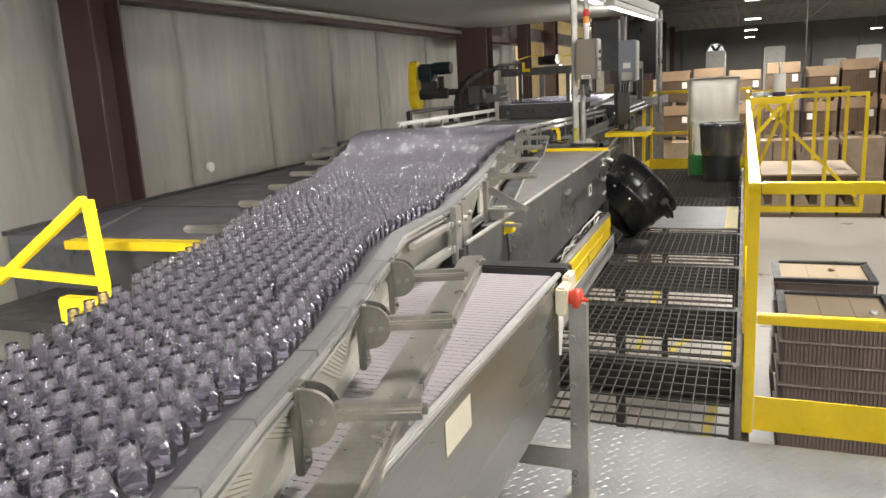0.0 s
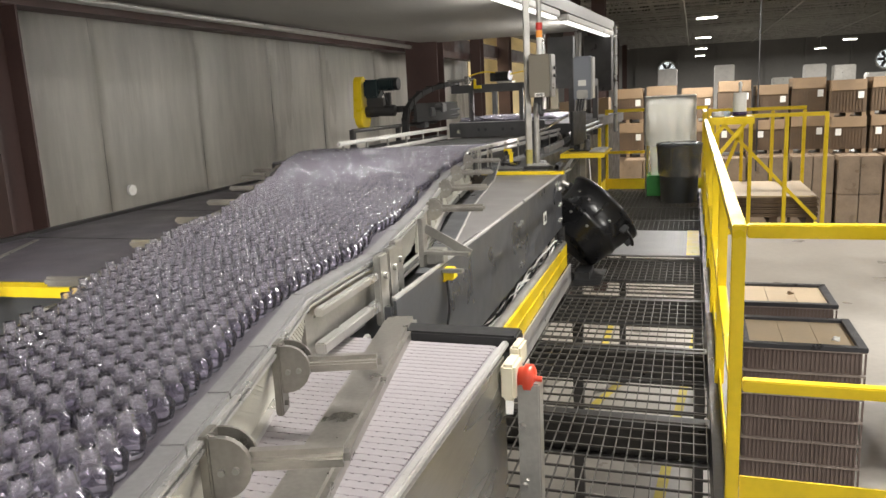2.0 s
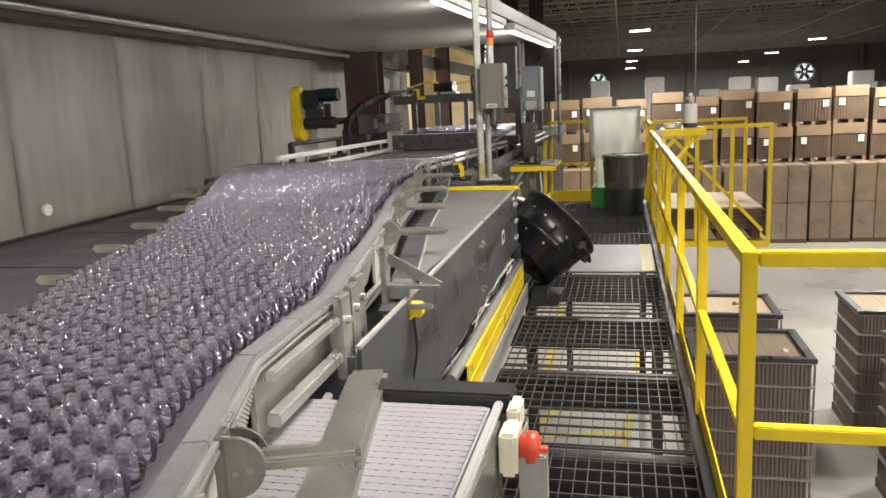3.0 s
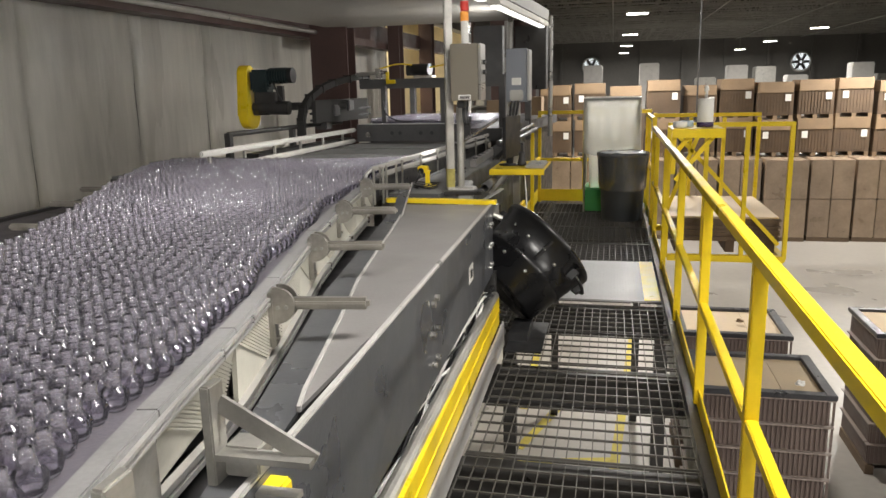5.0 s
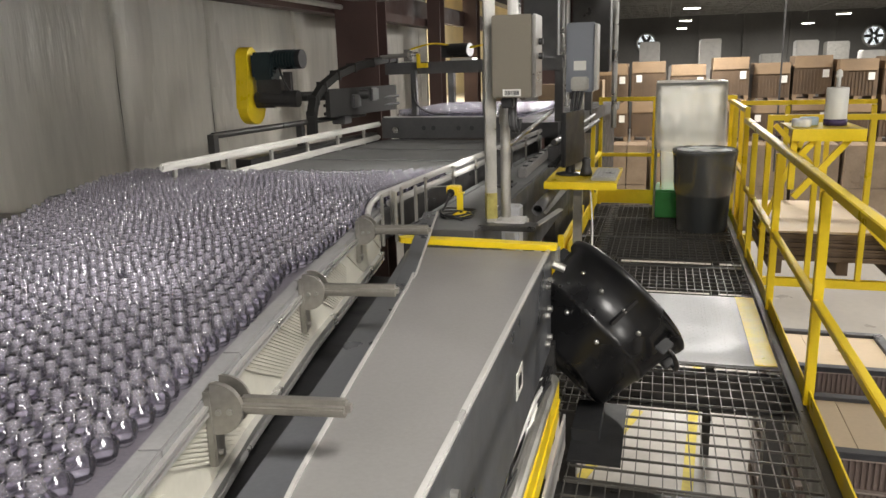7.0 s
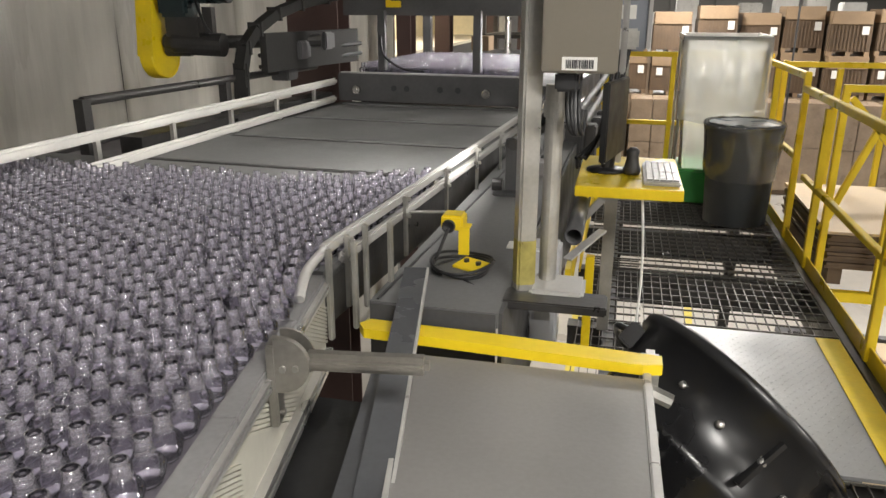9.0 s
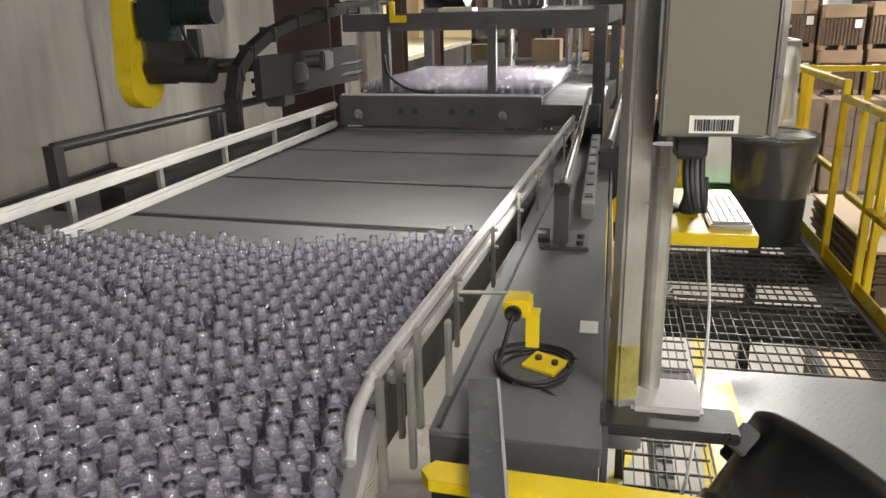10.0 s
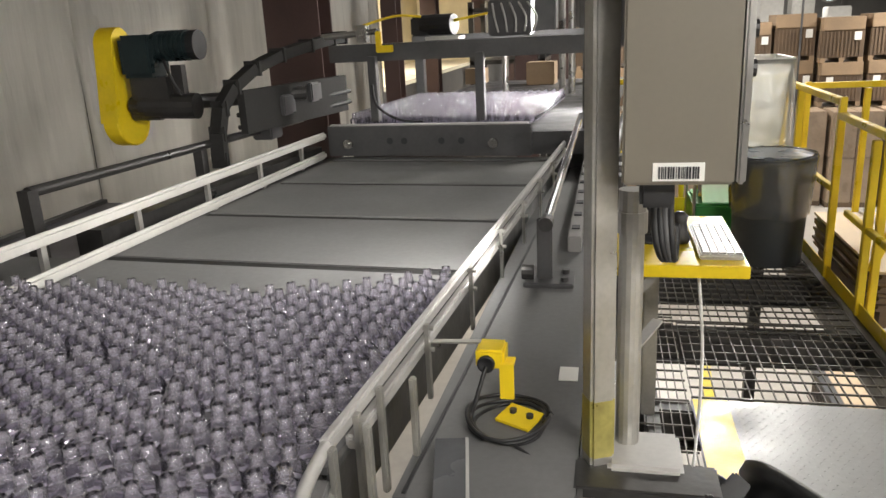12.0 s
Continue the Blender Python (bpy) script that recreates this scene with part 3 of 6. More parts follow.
def bottles():
    rng = random.Random(11)
    p = 0.057
    spots = []
    for k in range(46):
        y = 0.2 + (p / 2 if k % 2 else 0)
        while y < 7.5:
            edge = along(RIGHT, y) if y < 6.25 else -0.345 + 0.04 * (y - 6.25)
            x = edge - 0.074 + 0.028 * min(1.0, max(0.0, (y - 5.2) / 1.0)) - 0.011 * (1 + math.sin(y * 5.0)) - 0.008 * math.sin(y * 11 + 1) - k * p * 0.872
            front = FRONT_Y - 0.03 * min(0.0, x + 1.1) + 0.12 * max(0.0, x + 0.95) + 0.45 * max(0.0, x + 0.60) + 0.02 * math.sin(x * 9)
            if along(LEFT, y) < x and y < front and rng.random() > 0.012:
                spots.append((x + rng.uniform(-0.004, 0.004), y + rng.uniform(-0.004, 0.004)))
            y += p
    near = sorted(spots, key=lambda s: min(math.hypot(s[0] - 0.75, s[1] - 0.7), math.hypot(s[0] + 0.4, s[1] - 6.2)))
    me = bottle_mesh(18, BOTTLE)
    for x, y in near[:300]:
        o = new("bottle", me)
        o.matrix_world = pose(x, y, belt_z(y), rng.uniform(-1.2, 1.2), rng.uniform(-1.2, 1.2), rng.uniform(0, 360))
        tagged(o, "small clear lavender-tinted plastic bottle with threaded neck on the belt", "bottle", "bottles on the conveyor")
    src = bottle_mesh(11, BOTTLE_FAR)
    v = np.array([q.co[:] for q in src.vertices])
    loops = [tuple(f.vertices) for f in src.polygons]
    slot = [f.material_index for f in src.polygons]
    spread = [(x, y, belt_z(y)) for x, y in near[300:]]
    # the batch past the machine's cross plate
    spread += [tuple(SKEW @ Vector((-1.60 + ix * 0.0585, 9.66 + jy * 0.056, 1.185))) for jy in range(26) for ix in range(20)]
    verts, faces = [], []
    for i, (x, y, z) in enumerate(spread):
        a = rng.uniform(0, 6.28)
        c, s = math.cos(a), math.sin(a)
        lean = rng.uniform(-0.02, 0.02)
        w = np.stack([v[:, 0] * c - v[:, 1] * s + x + lean * v[:, 2], v[:, 0] * s + v[:, 1] * c + y, v[:, 2] + z], 1)
        o = i * len(v)
        verts.extend(map(tuple, w))
        faces.extend(tuple(k + o for k in f) for f in loops)
    m2 = bpy.data.meshes.new("bottles")
    m2.from_pydata(verts, [], faces)
    m2.polygons.foreach_set("use_smooth", [True] * len(m2.polygons))
    m2.polygons.foreach_set("material_index", slot * len(spread))
    for m in (PET, NECK, FROST):
        m2.materials.append(m)
    tagged(new("bottles", m2), "mass of small clear lavender-tinted bottles standing on the belt", "bottles", kind="stuff")


bottles()


# ---- bottle conveyor ----
def conveyor():
    c = thing("bottle_conveyor", "widening bottle conveyor with dark grey belt and pale edge strip", "conveyor")
    ys = [0.1 + 0.2 * k for k in range(31)] + [6.30]
    b = B()
    rings = []
    for y in ys:
        xr, xl, zt = along(RIGHT, y) - 0.046, along(LEFT, y) - 0.075, belt_z(y)
        rings.append([b.verts.new(q) for q in ((xr, y, 0.90), (xr, y, zt), (xl, y, zt), (xl, y, 0.90))])
    for p, q in zip(rings, rings[1:]):
        for k in range(4):
            b.faces.new((p[k], p[(k + 1) % 4], q[(k + 1) % 4], q[k]))
    b.faces.new(rings[0])
    b.faces.new(rings[-1][::-1])
    bmesh.ops.recalc_face_normals(b, faces=b.faces[:])
    part("belt", b, BELT, c, "dark grey smooth belt")
    for (x0, y0), (x1, y1) in zip(RIGHT, RIGHT[1:]):
        s0, s1 = strip_z(y0) - 1.08, strip_z(y1) - 1.08
        f0, f1 = panel_in(y0), panel_in(y1)
        b = B()
        bar(b, (x0 - 0.023, y0, 1.06 + s0), (x1 - 0.023, y1, 1.06 + s1), 0.044, 0.04, 0.003)
        part("edge_strip", b, STRIPGREY, c, "grey worn metal edge strip")
        b = B()
        for dz in (0.018, 0.004):
            bar(b, (x0 + 0.005, y0, 1.045 + dz + s0), (x1 + 0.005, y1, 1.045 + dz + s1), 0.010, 0.007)
        part("edge_rail", b, ALU, c)
        b = B()
        bar(b, (x0 - f0 + 0.005, y0, 0.885 + s0), (x1 - f1 + 0.005, y1, 0.885 + s1), 0.02, 0.016)
        bar(b, (x0 - f0 + 0.005, y0, 0.862 + s0), (x1 - f1 + 0.005, y1, 0.862 + s1), 0.02, 0.012)
        part("lower_rail", b, ALU, c)
    b = B()
    prism(b, [(along(LEFT, y) - 0.076, y) for y in ys] + [(along(LEFT, y) - 0.105, y) for y in reversed(ys)], 0.86, 1.0)
    part("open_edge", b, DARKSTEEL, c)
    # ribbed cream side panel
    for (x0, y0), (x1, y1) in zip(RIGHT, RIGHT[1:]):
        if y0 > 2.0 and y1 < 3.0:
            continue
        s0, s1 = strip_z(y0) - 1.08, strip_z(y1) - 1.08
        b = B()
        lean = panel_in(y0) / 0.15
        mid = -0.010 - panel_in(y0) / 2
        bar(b, (x0 + mid, y0, 0.968 + s0), (x1 + mid, y1, 0.968 + s1), 0.012, 0.15, 0.0, (lean, 0, 1))
        part("ribbed_panel", b, CREAM, c, "pale cream ribbed side panel")
        b = B()
        y = y0 + 0.02
        while y < y1 - 0.07:
            t0, t1 = (y - y0) / (y1 - y0), (y + 0.26 - y0) / (y1 - y0)
            z0, z1 = 1.036, 0.902
            if t1 > 1:
                z1 = z0 - (z0 - z1) * (1 - t0) / (t1 - t0)
                t1 = 1
            q0 = (x0 + (x1 - x0) * t0 + mid + 0.008 + (z0 - 0.968) * lean, y0 + (y1 - y0) * t0, z0 + s0)
            q1 = (x0 + (x1 - x0) * t1 + mid + 0.008 + (z1 - 0.968) * lean, y0 + (y1 - y0) * t1, z1 + s1)
            bar(b, q0, q1, 0.006, 0.006, 0.0, (lean, 0, 1))
            y += 0.019
        tagged(obj("panel_rib", b, CREAM, c), kind="stuff")
    # plain galvanised section at the bend
    b = B()
    bend = [(along(RIGHT, y) - 0.018, y) for y in (2.03, 2.3, 2.55, 2.98)]
    for q0, q1 in zip(bend, bend[1:]):
        bar(b, (*q0, 0.905), (*q1, 0.905), 0.012, 0.16)
    part("bend_panel", b, GALV, c, "plain galvanised panel at the bend")
    for a, d, r in (((0.464, 2.05, 0.965), (0.448, 2.5, 0.965), 0.012), ((0.462, 2.05, 0.865), (0.445, 2.5, 0.865), 0.016), ((0.46, 2.36, 0.80), (0.50, 2.06, 0.76), 0.01)):
        b = B()
        bar(b, a, d, r * 2, r * 2, 0.004)
        part("bend_rail", b, ALU, c)
    for y in (2.5, 2.62, 2.74):
        x = along(RIGHT, y) + 0.03
        b = B()
        box(b, x - 0.012, x + 0.012, y - 0.035, y + 0.035, 0.80, 1.03, 0.004)
        rod(b, (x, y, 0.82), (x + 0.025, y, 0.82), 0.012, 8)
        rod(b, (x, y, 0.96), (x + 0.025, y, 0.96), 0.012, 8)
        part("clamp_plate", b, GALV, c, "galvanised clamp plate")
    # legs under the line
    for x, y in ((0.2, 2.0), (-0.6, 3.6), (0.1, 3.6), (-1.2, 5.4), (-0.3, 5.4)):
        b = B()
        box(b, x - 0.03, x + 0.03, y - 0.03, y + 0.03, GROUND, 0.9)
        part("leg", b, DARKSTEEL, c)
    return c


conveyor()


def bracket(m, drop, swing, reach, label="galvanised guide bracket with a stub arm on the conveyor side"):
    g = thing("guide_bracket", label, "bracket", "guide brackets")
    g.matrix_world = m
    arm_turn = Matrix.Rotation(radians(swing), 4, "Z") @ shifted(0, 0, -drop)
    b = B()
    box(b, -0.006, 0.011, -0.028, 0.022, -0.095, 0.066, 0.003)
    rod(b, (0.0, -0.012, 0.06), (0.02, -0.012, 0.06), 0.006, 8)
    rod(b, (0.0, -0.012, -0.07), (0.02, -0.012, -0.07), 0.006, 8)
    part("back_plate", b, BRACKETSTEEL, g)
    b = B()
    pts = [(0.010, -0.055)] + [(0.022 + 0.05 * math.sin(math.radians(a)), -0.003 - 0.052 * math.cos(math.radians(a))) for a in range(0, 181, 15)] + [(0.010, 0.049)]
    t = B()
    prism(t, pts, -0.006, 0.006)
    t.transform(Matrix.Rotation(radians(90), 4, "X") @ Matrix.Translation((0, 0, 0.018)))
    join(b, t)
    t = B()
    prism(t, pts, -0.003, 0.003)
    t.transform(Matrix.Rotation(radians(90), 4, "X") @ Matrix.Translation((0, 0, -0.022)))
    join(b, t)
    b.transform(arm_turn)
    part("half_round_cheek", b, BRACKETSTEEL, g, "half-round galvanised cheek plates")
    for dx, dz in ((0.025, -0.008), (0.048, -0.006)):
        b = B()
        rod(b, (dx, -0.030, dz), (dx, 0.03, dz), 0.006, 8)
        b.transform(arm_turn)
        part("rivet", b, STAINLESS, g)
    b = B()
    bar(b, (0.055, -0.001, 0.0), (reach, -0.001, 0.0), 0.036, 0.034, 0.010)
    bar(b, (0.06, -0.021, 0.0), (reach - 0.01, -0.021, 0.0), 0.004, 0.006)
    b.transform(arm_turn)
    part("arm", b, BRACKETSTEEL, g, "round-edged steel stub arm")
    return g


near = None
for y in (0.34, 0.80, 1.27, 1.69):
    m = pose(along(RIGHT, y) + 0.004, y, 0.945, 0, 0, 15)
    near = copy_thing(near, m) if near else bracket(m, -0.012, 4, 0.225)
far_one = None
for y in (3.76, 4.44, 5.13, 5.84):
    m = pose(along(RIGHT, y) + 0.006, y, 0.955 + 0.024 * (y - 3.76), 0, 0, 13)
    far_one = copy_thing(far_one, m) if far_one else bracket(m, -0.03, -5, 0.28)
for y in (2.3, 2.95, 3.55, 4.2, 4.9, 5.6, 6.2):
    copy_thing(far_one, pose(along(LEFT, y) - 0.10, y, 0.93, 0, 0, 190))


def brace_bracket():
    g = thing("brace_bracket", "galvanised triangular brace holding a yellow sensor", "bracket")
    x = 0.40
    b = B()
    box(b, x + 0.0, x + 0.02, 3.0, 3.05, 0.72, 1.06, 0.003)
    part("upright", b, GALV, g)
    b = B()
    bar(b, (x + 0.02, 3.03, 1.02), (x + 0.20, 3.03, 0.92), 0.008, 0.035)
    part("diagonal", b, GALV, g)
    b = B()
    bar(b, (x + 0.0, 3.02, 0.925), (x + 0.2, 3.02, 0.925), 0.035, 0.012)
    bar(b, (x + 0.0, 3.02, 0.855), (x + 0.17, 3.02, 0.855), 0.03, 0.012)
    part("shelf_bar", b, GALV, g)
    s = thing("photo_sensor", "bright yellow photo sensor on a bent yellow bracket", "sensor", "yellow sensors")
    s.location = (0, -0.03, 0.075)
    b = B()
    box(b, x + 0.06, x + 0.13, 3.05, 3.11, 0.74, 0.785, 0.006)
    part("body", b, YELLOW, s)
    b = B()
    box(b, x + 0.045, x + 0.075, 3.04, 3.05, 0.63, 0.75, 0.002)
    box(b, x + 0.045, x + 0.10, 3.04, 3.07, 0.735, 0.745, 0.002)
    part("bent_bracket", b, YELLOW, s)
    b = B()
    box(b, x + 0.02, x + 0.09, 3.06, 3.12, 0.80, 0.86, 0.004)
    part("grey_block", b, GALV, s, "grey mounting block")
    b = B()
    cable(b, [(x + 0.1, 3.06, 0.74), (x + 0.105, 3.06, 0.62), (x + 0.09, 3.05, 0.5), (x + 0.14, 3.04, 0.42)], 0.005)
    part("cable", b, BLACK, s)


brace_bracket()


# ---- lower take-off conveyor with white modular belt ----
def lower_conveyor():
    c = thing("lower_conveyor", "stainless conveyor with pale modular plastic belt below the line", "conveyor")
    b = B()
    box(b, 0.15, 0.895, -1.0, 2.49, 0.70, 0.795)
    part("belt_bed", b, WHITEBELT, c, "pale lilac-grey modular belt")
    links = B()
    y = 0.55
    while y < 2.47:
        box(links, 0.2, 0.89, y, y + 0.021, 0.7955, 0.800)
        for k in range(26):
            x = 0.21 + k * 0.026
            box(links, x, x + 0.019, y + 0.021, y + 0.0250, 0.7955, 0.7995)
        y += 0.0255
    tagged(obj("belt_link", links, WHITEBELT, c), kind="stuff")
    b = B()
    box(b, 0.905, 0.925, -1.0, 2.50, 0.795, 0.812, 0.004)
    part("edge_lip", b, LIP, c, "pale worn edge lip")
    b = B()
    prism(b, [(0.918, -1.0), (0.93, -1.0), (0.93, 2.42), (0.918, 2.42)], 0.40, 0.795)
    part("side_panel", b, STAINLESS, c, "brushed stainless side panel")
    b = B()
    box(b, 0.58, 0.945, 2.50, 2.585, 0.775, 0.825, 0.006)
    part("end_bar", b, BLACK, c, "black end bar")
    b = B()
    box(b, 0.58, 0.94, 2.585, 2.61, 0.66, 0.80)
    part("end_plate", b, TRAYSIDE, c)
    b = B()
    box(b, 0.975, 1.035, 2.37, 2.42, -0.01, 0.74, 0.004)
    box(b, 0.95, 1.05, 2.34, 2.45, 0.004, 0.016)
    part("leg", b, GALV, c, "galvanised support leg")
    b = B()
    box(b, 0.6, 0.975, 2.38, 2.41, 0.12, 0.2)
    part("leg_tie", b, GALV, c)
    for z in (0.08, 0.12, 0.62, 0.3, 0.45):
        b = B()
        rod(b, (0.99, 2.365, z), (0.99, 2.35, z), 0.011, 8)
        part("bolt", b, STAINLESS, c)
    b = B()
    bar(b, (0.95, 0.7, 0.805), (0.555, 2.62, 0.805), 0.10, 0.06, 0.012)
    part("channel_beam", b, BRACKETSTEEL, c, "steel channel lying along the belt")
    lab = B()
    box(lab, 0.931, 0.9325, 1.35, 1.51, 0.69, 0.77)
    part("blank_label", lab, CREAMBOX, c, "blank cream paper label")
    e = thing("emergency_stop", "cream emergency stop switch with a red mushroom button", "emergency stop")
    e.location = (-0.005, -0.12, -0.025)
    b = B()
    box(b, 0.935, 0.975, 2.27, 2.37, 0.74, 0.84, 0.008)
    box(b, 0.94, 0.97, 2.36, 2.45, 0.80, 0.86, 0.006)
    part("housing", b, CREAMBOX, e)
    b = B()
    lathe(b, [(0.03, 0), (0.03, 0.012), (0.038, 0.016), (0.038, 0.035), (0.028, 0.042), (0.008, 0.043), (0.008, 0.06), (0.0, 0.06)], 16, Matrix.Translation((0.976, 2.32, 0.79)) @ Matrix.Rotation(radians(90), 4, "Y"))
    part("mushroom_button", b, RED, e, "red mushroom button")
    b = B()
    box(b, 0.974, 0.978, 2.36, 2.44, 0.69, 0.80)
    part("guard_tab", b, GALV, e)


at_place(shifted(-0.005, -0.2, 0.02), lower_conveyor)


# ---- grey box tray with sloping side, yellow stop bar, kerb beam ----
def tray():
    t = thing("grey_tray", "long grey painted steel housing beside the line", "machine housing")
    right = [(0.495, 2.5), (0.455, 4.1), (0.413, 5.9), (0.405, 6.26)]
    seam = [(0.44, 3.32), (0.412, 3.42), (0.307, 3.93), (0.2, 4.42), (0.12, 4.9), (0.062, 5.27), (-0.01, 5.7), (-0.115, 6.22)]
    outer = [(0.42, 2.9), (0.28, 3.56), (0.12, 4.3), (0.03, 4.9), (-0.045, 5.35), (-0.1, 5.7), (-0.155, 6.0), (-0.195, 6.22)]
    top = [(0.447, 4.1), (0.405, 5.9), (0.397, 6.22)] + seam[::-1]
    b = B()
    prism(b, top, 0.868, 0.880)
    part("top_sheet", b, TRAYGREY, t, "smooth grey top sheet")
    for (x0, y0), (x1, y1) in zip(right, right[1:]):
        b = B()
        bar(b, (x0 + 0.002, y0, 0.665), (x1 + 0.002, y1, 0.665), 0.012, 0.42)
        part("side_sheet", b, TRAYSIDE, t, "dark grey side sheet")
        b = B()
        bar(b, (x0 - 0.002, y0, 0.880), (x1 - 0.002, y1, 0.880), 0.018, 0.012, 0.003)
        part("worn_edge", b, LIP, t, "bright worn edge")
    b = B()
    for q0, q1 in zip(seam, seam[1:]):
        bar(b, (*q0, 0.879), (*q1, 0.879), 0.009, 0.014)
    part("inner_edge", b, LIP, t, "bright worn edge")
    b = B()
    prism(b, outer + [(x - 0.2, y) for x, y in outer[::-1]], 0.70, 0.74)
    part("trough", b, BLACK, t, "dark trough")
    b = B()
    prism(b, [(x + 0.001, y) for x, y in outer] + [(-0.11, 6.22)] + [(x - 0.005, y) for x, y in seam[-2::-1]] + [(0.478, 2.9)], 0.860, 0.871)
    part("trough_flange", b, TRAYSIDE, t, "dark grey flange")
    b = B()
    bar(b, (-0.035, 5.7, 0.868), (-0.19, 6.54, 0.965), 0.058, 0.012)
    part("loose_end", b, TRAYSIDE, t, "dark grey flat bar reaching over the stop bar")
    b = B()
    bar(b, (-0.003, 5.706, 0.868), (-0.158, 6.546, 0.965), 0.006, 0.014)
    part("loose_end_edge", b, LIP, t)
    b = B()
    box(b, 0.05, 0.49, 2.48, 2.50, 0.46, 0.86)
    part("end_sheet", b, TRAYSIDE, t)
    for y in (4.52, 6.1):
        for z in (0.77, 0.65, 0.53):
            for dy in (0, 0.06):
                x = 0.447 if y < 5 else 0.412
                b = B()
                rod(b, (x, y + dy, z + 0.15 * dy), (x + 0.022, y + dy, z + 0.15 * dy), 0.013, 8)
                part("bolt", b, STAINLESS, t)
    b = B()
    bar(b, (0.4372, 5.36, 0.665), (0.4342, 5.48, 0.665), 0.002, 0.085)
    part("sticker", b, PAPER, t, "small white warning sticker")
    b = B()
    bar(b, (0.4384, 5.395, 0.665), (0.4372, 5.445, 0.665), 0.002, 0.04)
    part("sticker_print", b, INK, t)
    y = thing("stop_bar", "bright yellow painted cross bar at the end of the housing", "bar")
    y.location = (-0.035, -0.035, 0.048)
    b = B()
    t2 = B()
    prism(t2, [(-0.23, 6.34), (-0.21, 6.31), (0.43, 6.27), (0.47, 6.28), (0.47, 6.325), (0.1, 6.355), (-0.21, 6.37)], 0.832, 0.856)
    join(b, t2)
    part("bar_body", b, YELLOW, y)
    b = B()
    box(b, 0.43, 0.47, 6.34, 6.42, 0.74, 0.83, 0.01)
    rod(b, (0.45, 6.34, 0.76), (0.50, 6.34, 0.74), 0.018, 8)
    part("end_clamp", b, GALV, y)
    w = thing("wire_bundle", "tangled black and white wires under the housing", "cables")
    rng = random.Random(3)
    for k in range(10):
        b = B()
        pts = [(0.40 + rng.uniform(-0.03, 0.03), 3.8 + i * 0.3, 0.33 + rng.uniform(-0.06, 0.08)) for i in range(9)]
        cable(b, pts, rng.uniform(0.004, 0.009), 5, 4)
        part("wire", b, (BLACK, BLACK, WHITE)[k % 3], w)
    p = thing("pipe", "grey pipe running under the housing", "pipe")
    b = B()
    rod(b, (0.455, 3.7, 0.33), (0.43, 6.2, 0.33), 0.028, 12)
    part("tube", b, GALV, p)
    k = thing("kerb_beam", "bright yellow kerb beam along the walkway with pale kick plate", "beam")
    b = B()
    bar(b, (0.492, 3.9, 0.24), (0.452, 6.2, 0.24), 0.012, 0.17)
    bar(b, (0.477, 3.9, 0.325), (0.437, 6.2, 0.325), 0.04, 0.008)
    part("yellow_face", b, YELLOW, k)
    b = B()
    bar(b, (0.50, 3.9, 0.245), (0.460, 6.2, 0.245), 0.006, 0.01)
    part("rib", b, YELLOW, k)
    b = B()
    bar(b, (0.51, 3.4, 0.08), (0.475, 6.25, 0.08), 0.01, 0.155)
    bar(b, (0.56, 3.55, 0.035), (0.49, 3.95, 0.16), 0.12, 0.006)
    part("kick_plate", b, LIP, k, "pale kick plate")
    u = thing("under_frame", "dark steel frame and skirt below the line", "machine frame")
    b = B()
    box(b, -0.2, 0.3, 2.7, 6.4, -0.02, 0.02)
    box(b, 0.1, 0.14, 2.7, 6.4, 0.0, 0.78)
    part("skirt", b, DARKSTEEL, u)
    for yy in (3.5, 6.3):
        b = B()
        box(b, 0.36, 0.42, yy, yy + 0.06, -0.02, 0.45)
        part("leg", b, DARKSTEEL, u)


tray()


